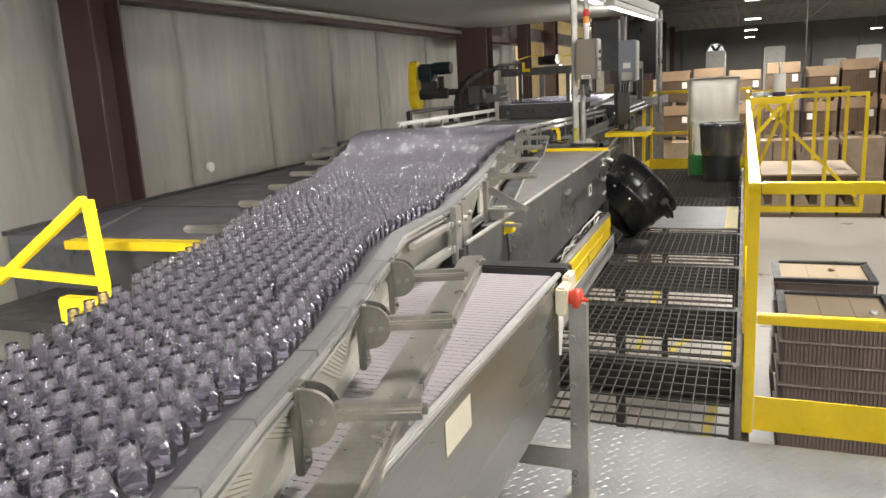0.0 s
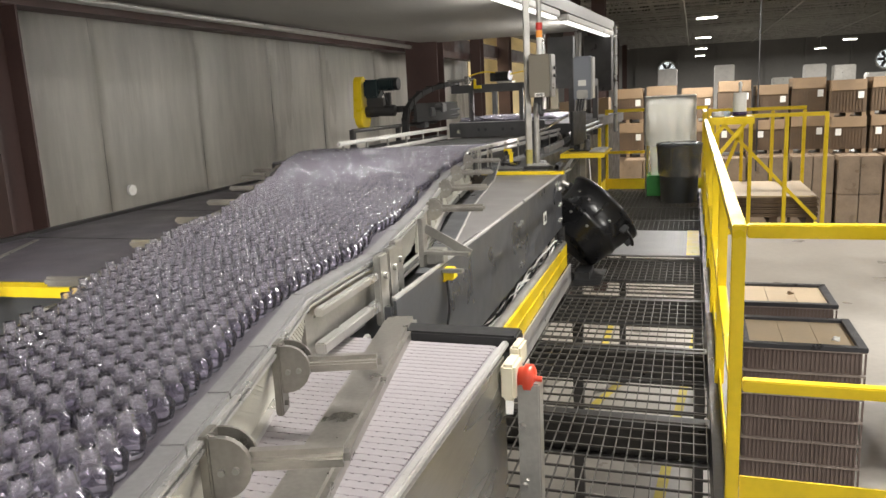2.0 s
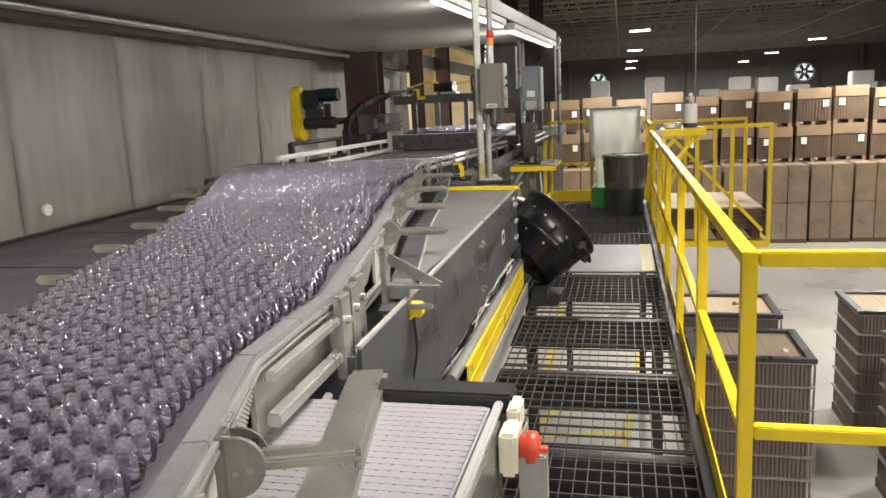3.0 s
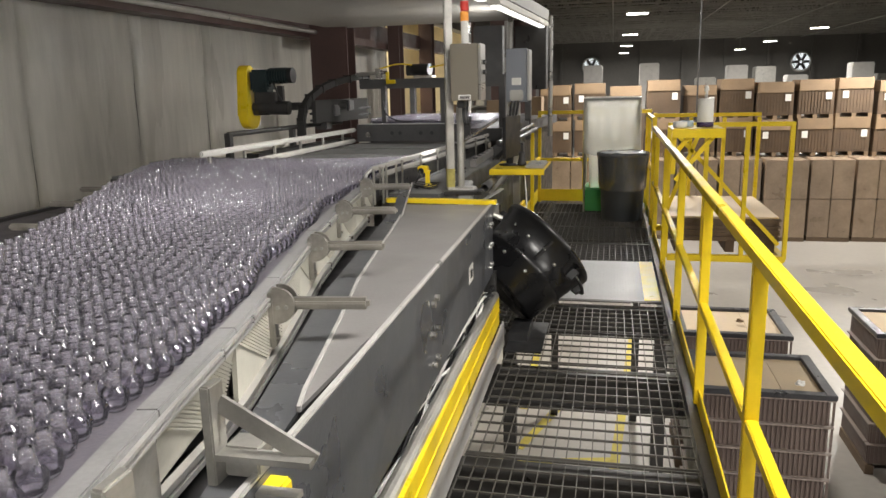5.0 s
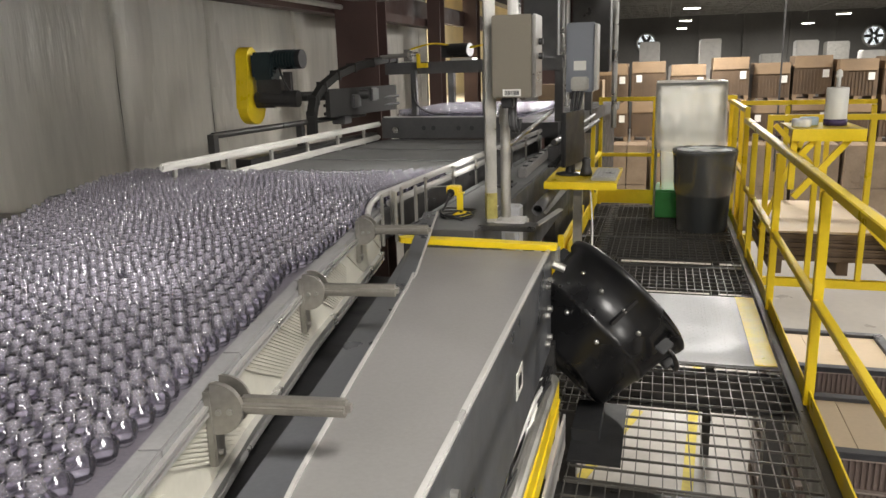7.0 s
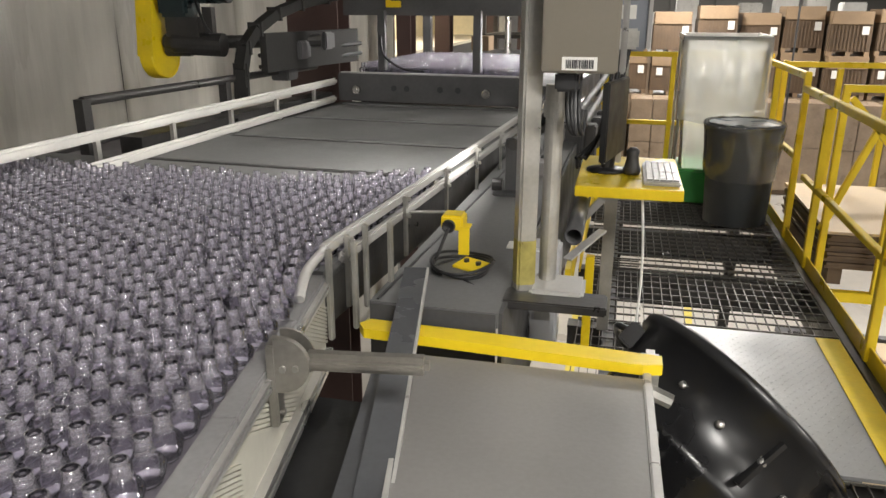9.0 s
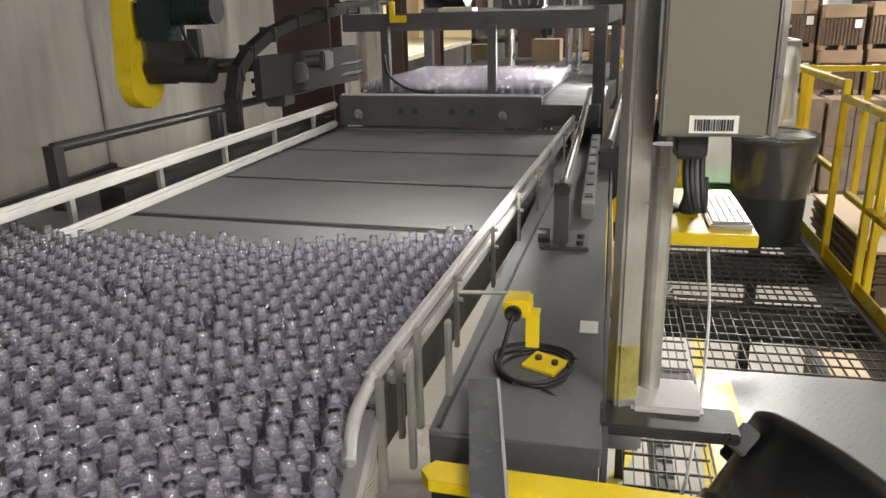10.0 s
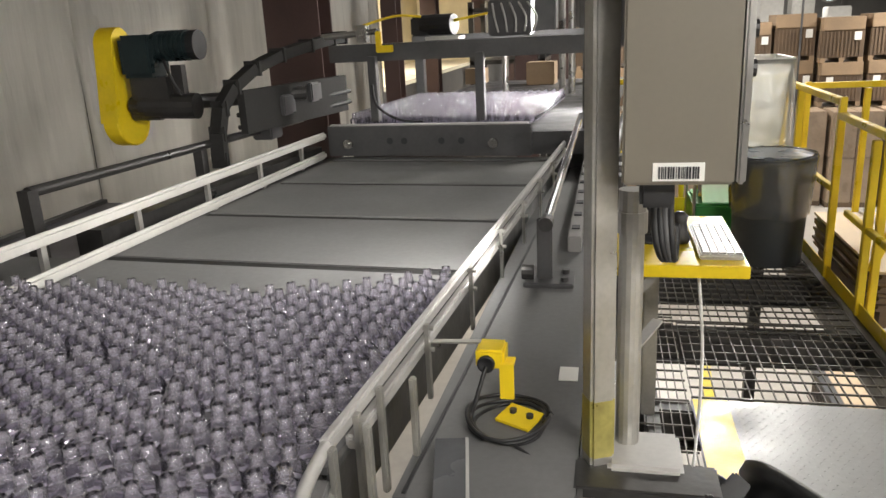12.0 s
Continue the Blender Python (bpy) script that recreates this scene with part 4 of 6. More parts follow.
# ---- black tub hanging beside the walkway ----
def tub():
    d = thing("black_tub", "large black plastic tub tipped over beside the walkway", "tub")
    m = Matrix.Translation((0.70, 6.80, 0.535)) @ Vector((0.66, 0.42, 0.62)).to_track_quat("Z", "Y").to_matrix().to_4x4()
    b = B()
    lathe(b, [(0.02, -0.46), (0.255, -0.46), (0.285, -0.44), (0.308, -0.26), (0.318, -0.255), (0.320, -0.225), (0.312, -0.22), (0.336, -0.03), (0.352, -0.026), (0.356, 0.0), (0.348, 0.008), (0.336, 0.0), (0.32, -0.05), (0.275, -0.42), (0.02, -0.43)], 48, m)
    part("shell", b, BLACKGLOSS, d)
    near_side = m.inverted().to_3x3() @ Vector((0.1, -0.95, 0.25))
    base_a = math.atan2(near_side.y, near_side.x)
    low = m.inverted().to_3x3() @ Vector((0.35, -0.6, -0.7))
    low_a = math.atan2(low.y, low.x)
    for da, z in ((-0.75, -0.12), (-0.35, -0.13), (0.05, -0.12), (0.4, -0.14), (0.1, -0.3), (-0.5, -0.3)):
        b = B()
        q = m @ Matrix.Rotation(base_a + da, 4, "Z") @ Matrix.Translation((0.322 if z > -0.2 else 0.302, 0, z))
        lathe(b, [(0.012, 0), (0.012, 0.010), (0.006, 0.014), (0.0, 0.014)], 10, q @ Matrix.Rotation(radians(90), 4, "Y"))
        part("stud", b, STAINLESS, d)
    b = B()
    bar(b, m @ Matrix.Rotation(base_a + 0.05, 4, "Z") @ Vector((0.33, 0, -0.05)), m @ Matrix.Rotation(base_a + 0.05, 4, "Z") @ Vector((0.322, 0, -0.2)), 0.02, 0.016)
    part("catch", b, BLACKGLOSS, d)
    for a in (low_a, low_a + math.pi):
        q = m @ Matrix.Rotation(a, 4, "Z")
        b = B()
        cable(b, [q @ Vector(v) for v in ((0.33, -0.11, -0.08), (0.38, -0.10, -0.09), (0.395, 0.0, -0.09), (0.38, 0.10, -0.09), (0.33, 0.11, -0.08))], 0.011, 8, 5)
        part("handle", b, BLACKGLOSS, d)
        for w in (-0.11, 0.11):
            b = B()
            t = B()
            box(t, 0.30, 0.355, w - 0.016, w + 0.016, -0.12, -0.05, 0.005)
            join(b, t, q)
            part("handle_lug", b, BLACK, d)
    s = thing("tub_stand", "dark flat rubber mat and bracket under the tub", "stand")
    b = B()
    box(b, 0.5, 0.72, 6.12, 6.7, 0.006, 0.016)
    box(b, 0.5, 0.62, 6.30, 6.6, 0.016, 0.07)
    part("mat", b, BLACK, s)


tub()


# ---- mast with cabinet, beacon and conduit ----
def mast():
    p = thing("control_mast", "galvanised square tube mast with grey conduit beside the line", "mast")
    turn = Matrix.Translation((0.142, 6.5, 0)) @ Matrix.Rotation(radians(24), 4, "Z")
    b = B()
    t = B()
    box(t, -0.024, 0.024, -0.024, 0.024, 0.87, 2.42, 0.006)
    join(b, t, turn)
    part("square_tube", b, GALV, p, "galvanised square tube post")
    b = B()
    t = B()
    box(t, -0.0248, 0.0248, -0.0248, 0.0248, 0.90, 1.03, 0.006)
    join(b, t, turn)
    part("yellow_sleeve", b, mat("smeared_yellow", (0.42, 0.37, 0.12), 0.4, 0.4, 0.5, 12, 60), p, "smeared yellow paint on the post")
    b = B()
    rod(b, (0.198, 6.56, 0.87), (0.198, 6.56, 1.40), 0.023, 16)
    rod(b, (0.198, 6.56, 1.33), (0.198, 6.56, 1.37), 0.028, 16)
    rod(b, (0.198, 6.56, 1.37), (0.198, 6.56, 1.41), 0.025, 16)
    part("conduit", b, GALV, p)
    b = B()
    box(b, 0.16, 0.30, 6.46, 6.60, 0.85, 0.90, 0.008)
    part("foot_block", b, LIP, p, "pale foot block")
    b = B()
    box(b, 0.10, 0.36, 6.40, 6.50, 0.866, 0.89, 0.004)
    part("foot_plate", b, DARKSTEEL, p)
    c = thing("control_cabinet", "grey-brown steel control cabinet with a barcode label and switches", "control cabinet")
    b = B()
    box(b, 0.175, 0.345, 6.40, 6.415, 1.45, 1.79, 0.004)
    part("door", b, BOXGREY, c)
    b = B()
    box(b, 0.18, 0.34, 6.415, 6.56, 1.452, 1.788, 0.006)
    part("body", b, BOXGREY, c)
    b = B()
    box(b, 0.348, 0.362, 6.402, 6.58, 1.45, 1.79, 0.004)
    part("side_panel", b, STAINLESS, c, "bare steel switch panel")
    for z in (1.68, 1.62):
        b = B()
        rod(b, (0.362, 6.49, z), (0.38, 6.49, z), 0.014, 12)
        part("switch", b, BLACK, c)
    b = B()
    box(b, 0.222, 0.30, 6.3972, 6.3995, 1.457, 1.486)
    part("label", b, PAPER, c, "white barcode label")
    x = 0.231
    rng = random.Random(9)
    while x < 0.29:
        w = rng.choice((0.0012, 0.002, 0.003))
        b = B()
        box(b, x, x + w, 6.3955, 6.397, 1.461, 1.480)
        part("label_bar", b, INK, c)
        x += w + rng.choice((0.0012, 0.002))
    h = thing("hose_bundle", "black and grey hoses hanging below the cabinet", "hoses")
    for k in range(4):
        b = B()
        cable(b, [(0.235 + 0.008 * k, 6.5, 1.45), (0.232 + 0.009 * k, 6.49, 1.38), (0.24 + 0.008 * k, 6.48, 1.32), (0.255 + 0.005 * k, 6.5, 1.30), (0.262 + 0.004 * k, 6.54, 1.35)], 0.0065, 8, 6)
        part("hose", b, BLACK if k != 2 else MIDSTEEL, h)
    b = B()
    box(b, 0.205, 0.26, 6.43, 6.48, 1.405, 1.45, 0.006)
    part("gland_block", b, BLACK, h)
    s = thing("beacon_stack", "signal beacon with amber and red lenses on a grey post", "beacon")
    b = B()
    rod(b, (0.245, 6.52, 1.77), (0.245, 6.52, 1.93), 0.024, 16)
    part("base", b, WHITE, s)
    for z0, z1, m in ((1.93, 1.985, AMBER), (1.99, 2.045, REDLENS)):
        b = B()
        rod(b, (0.245, 6.52, z0), (0.245, 6.52, z1), 0.026, 16)
        part("lens", b, m, s)
    b = B()
    rod(b, (0.245, 6.52, 2.045), (0.245, 6.52, 2.42), 0.022, 16)
    part("post", b, GALV, s)


at_place(shifted(-0.05, 0.08, 0.035), mast)


# ---- side deck: sensor, coiled cable, clamp posts ----
def side_deck():
    d = thing("side_deck", "grey machine deck beside the far belt", "machine deck")
    b = B()
    prism(b, [(-0.215, 6.35), (0.115, 6.34), (0.115, 7.7), (0.135, 9.6), (-0.15, 9.6)], 0.86, 0.90)
    part("deck_sheet", b, BED, d)
    b = B()
    prism(b, [(-0.200, 6.36), (-0.193, 6.36), (-0.05, 9.6), (-0.06, 9.6)], 0.9005, 0.904)
    part("seam", b, BLACK, d)
    b = B()
    bar(b, (0.121, 6.34, 0.676), (0.141, 9.6, 0.676), 0.01, 0.45)
    box(b, -0.21, 0.11, 6.335, 6.345, 0.50, 0.898)
    part("deck_side", b, MIDSTEEL, d)
    b = B()
    box(b, 0.055, 0.10, 6.85, 6.92, 0.9015, 0.9045)
    part("tag", b, PAPER, d, "small white tag")
    s = thing("photo_sensor", "bright yellow sensor on a bent yellow bracket with black coiled cable", "sensor", "yellow sensors")
    b = B()
    box(b, -0.12, -0.055, 6.72, 6.79, 0.985, 1.03, 0.006)
    part("body", b, YELLOW, s)
    b = B()
    lathe(b, [(0.02, 0), (0.02, 0.008), (0.015, 0.008), (0.012, 0.004), (0.0, 0.004)], 14, Matrix.Translation((-0.095, 6.718, 1.0)) @ Matrix.Rotation(radians(90), 4, "X"))
    part("lens_ring", b, BLACK, s)
    b = B()
    box(b, -0.066, -0.034, 6.716, 6.722, 0.915, 1.0, 0.001)
    box(b, -0.066, -0.034, 6.722, 6.76, 0.994, 1.0, 0.001)
    t = B()
    box(t, -0.04, 0.045, -0.035, 0.03, 0.004, 0.012, 0.001)
    join(b, t, Matrix.Translation((-0.015, 6.655, 0.902)) @ Matrix.Rotation(radians(-28), 4, "Z") @ Matrix.Rotation(radians(8), 4, "X"))
    part("bent_bracket", b, YELLOW, s)
    for dx, dy in ((-0.02, 0.012), (0.018, -0.008)):
        b = B()
        rod(b, (-0.01 + dx, 6.652 + dy, 0.905), (-0.01 + dx, 6.652 + dy, 0.922), 0.008, 10)
        part("bolt", b, DARKSTEEL, s)
    b = B()
    bar(b, (-0.235, 6.80, 1.012), (-0.075, 6.775, 1.028), 0.018, 0.004)
    part("holder_arm", b, GALV, s, "thin galvanised holder arm")
    b = B()
    for k in range(3):
        pts = [(-0.035 + (0.075 + 0.007 * k) * math.cos(a), 6.63 + (0.085 + 0.006 * k) * math.sin(a), 0.908 + 0.009 * k + 0.006 * math.sin(a * 2 + k)) for a in [i * math.pi / 6 for i in range(13)]]
        cable(b, pts, 0.0045, 6, 3)
    cable(b, [(-0.095, 6.71, 0.995), (-0.11, 6.66, 0.94), (-0.115, 6.6, 0.91), (-0.08, 6.56, 0.906)], 0.005)
    cable(b, [(-0.02, 6.55, 0.906), (0.05, 6.5, 0.89), (0.09, 6.44, 0.89)], 0.004)
    part("coiled_cable", b, BLACK, s, "black coiled cable")
    k = thing("clamp_post", "grey steel clamp post with a chrome roller shaft", "bracket")
    b = B()
    box(b, -0.06, -0.01, 7.55, 7.58, 0.90, 1.12, 0.004)
    box(b, -0.10, 0.06, 7.5, 7.64, 0.90, 0.915, 0.003)
    part("post", b, MIDSTEEL, k)
    b = B()
    rod(b, (-0.03, 7.58, 1.10), (0.01, 9.45, 1.22), 0.016, 14)
    part("shaft", b, mat("chrome", (0.75, 0.75, 0.76), 0.12, 1.0, 0.05, 5, 60, 0), k, "polished chrome shaft")
    b = B()
    rod(b, (-0.11, 7.56, 0.935), (-0.07, 7.56, 0.935), 0.025, 12)
    part("knob", b, DARKSTEEL, k)
    b = B()
    rod(b, (-0.03, 7.54, 1.10), (-0.03, 7.60, 1.10), 0.024, 12)
    part("collar", b, DARKSTEEL, k)
    for xx, yy in ((0.03, 7.53), (0.03, 7.61)):
        b = B()
        rod(b, (xx, yy, 0.915), (xx, yy, 0.93), 0.012, 8)
        part("bolt", b, DARKSTEEL, k)
    r = thing("slotted_bar", "perforated pale steel bar", "bar")
    b = B()
    bar(b, (0.045, 7.9, 0.93), (0.05, 9.4, 0.95), 0.05, 0.06, 0.004)
    part("bar_body", b, TRAYGREY, r)
    for i in range(7):
        b = B()
        box(b, 0.03, 0.06, 8.0 + i * 0.2, 8.05 + i * 0.2, 0.962 + i * 0.0027, 0.9665 + i * 0.0027)
        part("slot", b, INK, r)


def deck_side_fittings():
    j = thing("junction_box", "pale grey electrical junction box on the deck side", "junction box")
    b = B()
    box(b, 0.069, 0.16, 6.90, 7.02, 0.60, 0.93, 0.008)
    part("body", b, mat("pale_grey_paint", (0.48, 0.48, 0.49), 0.45, 0.1, 0.1, 5, 60, 0.05), j)
    b = B()
    box(b, 0.09, 0.14, 6.8965, 6.8985, 0.70, 0.80)
    part("cover", b, GALV, j, "darker grey cover plate")
    p = thing("pipe", "short open grey pipe beside the deck", "pipe")
    b = B()
    lathe(b, [(0.034, -0.5), (0.034, 0.0), (0.027, 0.0), (0.027, -0.4)], 20, Matrix.Translation((0.17, 7.42, 0.82)) @ Matrix.Rotation(radians(90), 4, "X"))
    part("tube", b, MIDSTEEL, p)
    a = thing("angle_brace", "pale diagonal angle brace under the operator shelf", "brace")
    b = B()
    bar(b, (0.15, 7.45, 0.72), (0.27, 7.66, 0.782), 0.035, 0.008)
    part("flat_bar", b, LIP, a)
    y = thing("shelf_post", "short yellow steel post beside the operator shelf", "post")
    b = B()
    box(b, 0.195, 0.235, 8.1, 8.145, 0.0, 0.52, 0.004)
    part("post", b, YELLOW, y)
    c = thing("hanging_cable", "thin white cable hanging from the operator shelf", "cable")
    b = B()
    cable(b, [(0.42, 7.9, 0.86), (0.44, 7.86, 0.6), (0.43, 7.8, 0.3), (0.38, 7.6, 0.1), (0.30, 7.35, 0.01)], 0.006)
    part("cord", b, WHITE, c)


deck_side_fittings()
at_place(shifted(-0.06, 0.06, 0.02), side_deck)


# ---- far level bed with guide rails ----
def far_bed():
    f = thing("far_bed", "level grey plate bed with dark cross joints", "conveyor")
    cuts = [6.32, 6.80, 7.43, 8.07, 8.74, 9.40, 9.55]
    for y0, y1 in zip(cuts, cuts[1:]):
        b = B()
        box(b, -1.66 if y0 > 6.9 else -2.25, -0.30, y0 + 0.028, y1 - 0.028, 0.98, 1.009)
        part("bed_plate", b, BED, f, "grey bed plate")
    b = B()
    box(b, -1.75, -0.30, 6.33, 9.6, 0.86, 0.994)
    box(b, -2.25, -1.75, 6.33, 7.2, 0.86, 0.994)
    part("bed_frame", b, DARKSTEEL, f)
    for y in cuts[1:-1]:
        b = B()
        box(b, -1.66, -0.30, y - 0.028, y + 0.028, 0.97, 1.003)
        part("joint_strip", b, JOINT, f, "dark cross joint strip")
    for nm, x0, x1, y0, y1, z, r in (("guide_rail", -0.275, -0.285, 6.3, 9.65, 1.082, 0.013), ("guide_rail", -0.275, -0.285, 6.4, 9.65, 1.03, 0.013)):
        g = thing("side_guide", "worn pale guide rail on steel posts", "guide rail", "guide rails")
        b = B()
        bar(b, (x0, y0, z), (x1, y1, z), 0.022, 0.03, 0.006)
        part("rail", b, LIP, g)
        for k in range(8):
            y = 6.4 + k * 0.42
            b = B()
            box(b, -0.262, -0.252, y - 0.008, y + 0.008, 0.905, z + 0.01)
            rod(b, (-0.276, y, z), (-0.241, y, z), 0.006, 6)
            part("post", b, GALV, g)
    for (a, c, z) in (((-1.655, 6.55), (-1.735, 9.5), 1.145), ((-1.605, 6.6), (-1.72, 9.45), 1.035)):
        g = thing("side_guide", "white plastic guide rail on grey posts", "guide rail", "guide rails")
        b = B()
        bar(b, (a[0], a[1], z), (c[0], c[1], z), 0.032, 0.044, 0.012)
        part("rail", b, OFFWHITE, g)
        for k in range(6):
            t = 0.05 + k * 0.17
            x, y = a[0] + (c[0] - a[0]) * t, a[1] + (c[1] - a[1]) * t
            b = B()
            box(b, x - 0.035, x - 0.017, y - 0.012, y + 0.012, 0.98, z + 0.005)
            part("post", b, GALV, g)
    g = thing("outer_rail", "dark steel tube rail by the wall side", "rail")
    b = B()
    rod(b, (-2.02, 7.5, 1.225), (-1.98, 9.7, 1.225), 0.022, 12)
    part("tube", b, DARKSTEEL, g)
    for a in ((-2.02, 7.5), (-2.01, 8.6)):
        b = B()
        box(b, a[0] - 0.025, a[0] + 0.025, a[1] - 0.025, a[1] + 0.025, 0.7, 1.235)
        part("post", b, DARKSTEEL, g)
    b = B()
    bar(b, (-1.87, 7.6, 0.98), (-1.87, 9.6, 0.98), 0.12, 0.16)
    part("side_channel", b, DARKSTEEL, g)
    p = thing("end_guide_post", "cluster of galvanised guide posts at the bend", "bracket")
    for dx, dy in ((0.0, 6.28), (0.03, 6.36), (0.0, 6.50), (0.05, 6.55)):
        b = B()
        box(b, -0.262 + dx, -0.249 + dx, dy, dy + 0.018, 0.86, 1.09, 0.003)
        part("post", b, GALV, p)
    b = B()
    cable(b, [(-0.245, 6.12, 1.03), (-0.265, 6.2, 1.065), (-0.275, 6.32, 1.082)], 0.012, 8)
    part("bent_tube", b, LIP, p)


at_place(SKEW, far_bed)


# ---- drive unit with yellow chain guard ----
def drive():
    d = thing("drive_unit", "drive motor with yellow chain guard on black machinery", "drive unit")
    t = B()
    pts = [(8.44 + 0.125 * math.cos(a), 1.31 + 0.125 * math.sin(a)) for a in [math.pi + i * math.pi / 12 for i in range(13)]]
    pts += [(8.44 + 0.085 * math.cos(a), 1.645 + 0.085 * math.sin(a)) for a in [i * math.pi / 12 for i in range(13)]]
    prism(t, pts, -0.045, 0.045)
    t.transform(Matrix.Translation((-2.02, 0, 0)) @ Matrix(((0, 0, 1, 0), (1, 0, 0, 0), (0, 1, 0, 0), (0, 0, 0, 1))))
    b = B()
    bmesh.ops.bevel(t, geom=t.edges[:], offset=0.006, segments=1, affect="EDGES")
    join(b, t)
    part("chain_guard", b, YELLOW, d, "yellow teardrop chain guard")
    b = B()
    rod(b, (-1.96, 8.44, 1.37), (-1.90, 8.44, 1.37), 0.045, 14)
    rod(b, (-1.96, 8.44, 1.33), (-1.80, 8.44, 1.33), 0.03, 14)
    part("hub", b, DARKSTEEL, d)
    b = B()
    box(b, -1.95, -1.76, 8.36, 8.52, 1.50, 1.69, 0.02)
    part("gearbox", b, TEAL, d)
    b = B()
    rod(b, (-1.78, 8.44, 1.635), (-1.56, 8.44, 1.635), 0.062, 18)
    motor = part("motor", b, TEAL, d, "finned dark motor")
    for k in range(7):
        b = B()
        rod(b, (-1.76 + k * 0.026, 8.44, 1.635), (-1.748 + k * 0.026, 8.44, 1.635), 0.069, 18)
        part("fin", b, TEAL, motor)
    b = B()
    rod(b, (-1.57, 8.44, 1.635), (-1.53, 8.44, 1.635), 0.066, 18)
    part("motor_cap", b, BLACK, d)
    b = B()
    box(b, -1.93, -1.72, 8.40, 8.50, 1.40, 1.50)
    box(b, -1.7, -1.64, 8.42, 8.46, 1.42, 1.55)
    part("mount", b, DARKSTEEL, d)
    b = B()
    cable(b, [(-1.72, 8.4, 1.58), (-1.67, 8.38, 1.48), (-1.63, 8.38, 1.42)], 0.008)
    part("cable", b, BLACK, d)
    b = B()
    rod(b, (-1.9, 8.44, 1.37), (-1.60, 8.46, 1.36), 0.06, 16)
    rod(b, (-1.88, 8.44, 1.37), (-1.2, 8.9, 1.37), 0.035, 12)
    part("shaft_housing", b, DARKSTEEL, d)
    d.matrix_world = shifted(-2.49, 8.95, 1.515) @ Matrix.Diagonal((1.03, 1.15, 1.15, 1)) @ shifted(2.02, -8.44, -1.4575)
    c = thing("chain_carrier", "black curved cable chain and frame rising to the machine", "machine frame")
    c.matrix_world = shifted(-0.25, 0.45, -0.13) @ Matrix.Diagonal((1, 1, 1.13, 1))
    b = B()
    pts = [(-1.62, 8.35, 1.12), (-1.62, 8.36, 1.24), (-1.61, 8.40, 1.35), (-1.57, 8.48, 1.44), (-1.51, 8.62, 1.515), (-1.45, 8.82, 1.565), (-1.39, 9.1, 1.60), (-1.34, 9.35, 1.625), (-1.32, 9.5, 1.63)]
    for p, q in zip(pts, pts[1:]):
        bar(b, p, q, 0.075, 0.05)
    part("chain", b, JOINT, c)
    for a in pts:
        b = B()
        box(b, a[0] - 0.045, a[0] + 0.045, a[1] - 0.012, a[1] + 0.012, a[2] - 0.035, a[2] + 0.035)
        part("link", b, JOINT, c)
    b = B()
    prism(b, [(-1.56, 8.5), (-1.52, 8.5), (-1.34, 9.6), (-1.40, 9.6)], 1.22, 1.42)
    part("web_plate", b, JOINT, c)
    for x, y, z in ((-1.5, 8.9, 1.32), (-1.45, 9.2, 1.36), (-1.55, 9.3, 1.26), (-1.6, 8.9, 1.2)):
        b = B()
        box(b, x - 0.06, x + 0.06, y - 0.08, y + 0.08, z - 0.05, z + 0.05, 0.008)
        part("carriage_block", b, MIDSTEEL, c)
    for z in (1.24, 1.30):
        b = B()
        rod(b, (-1.62, 8.6, z), (-1.32, 9.6, z + 0.03), 0.012, 10)
        part("slide_bar", b, BLACK, c)


drive()


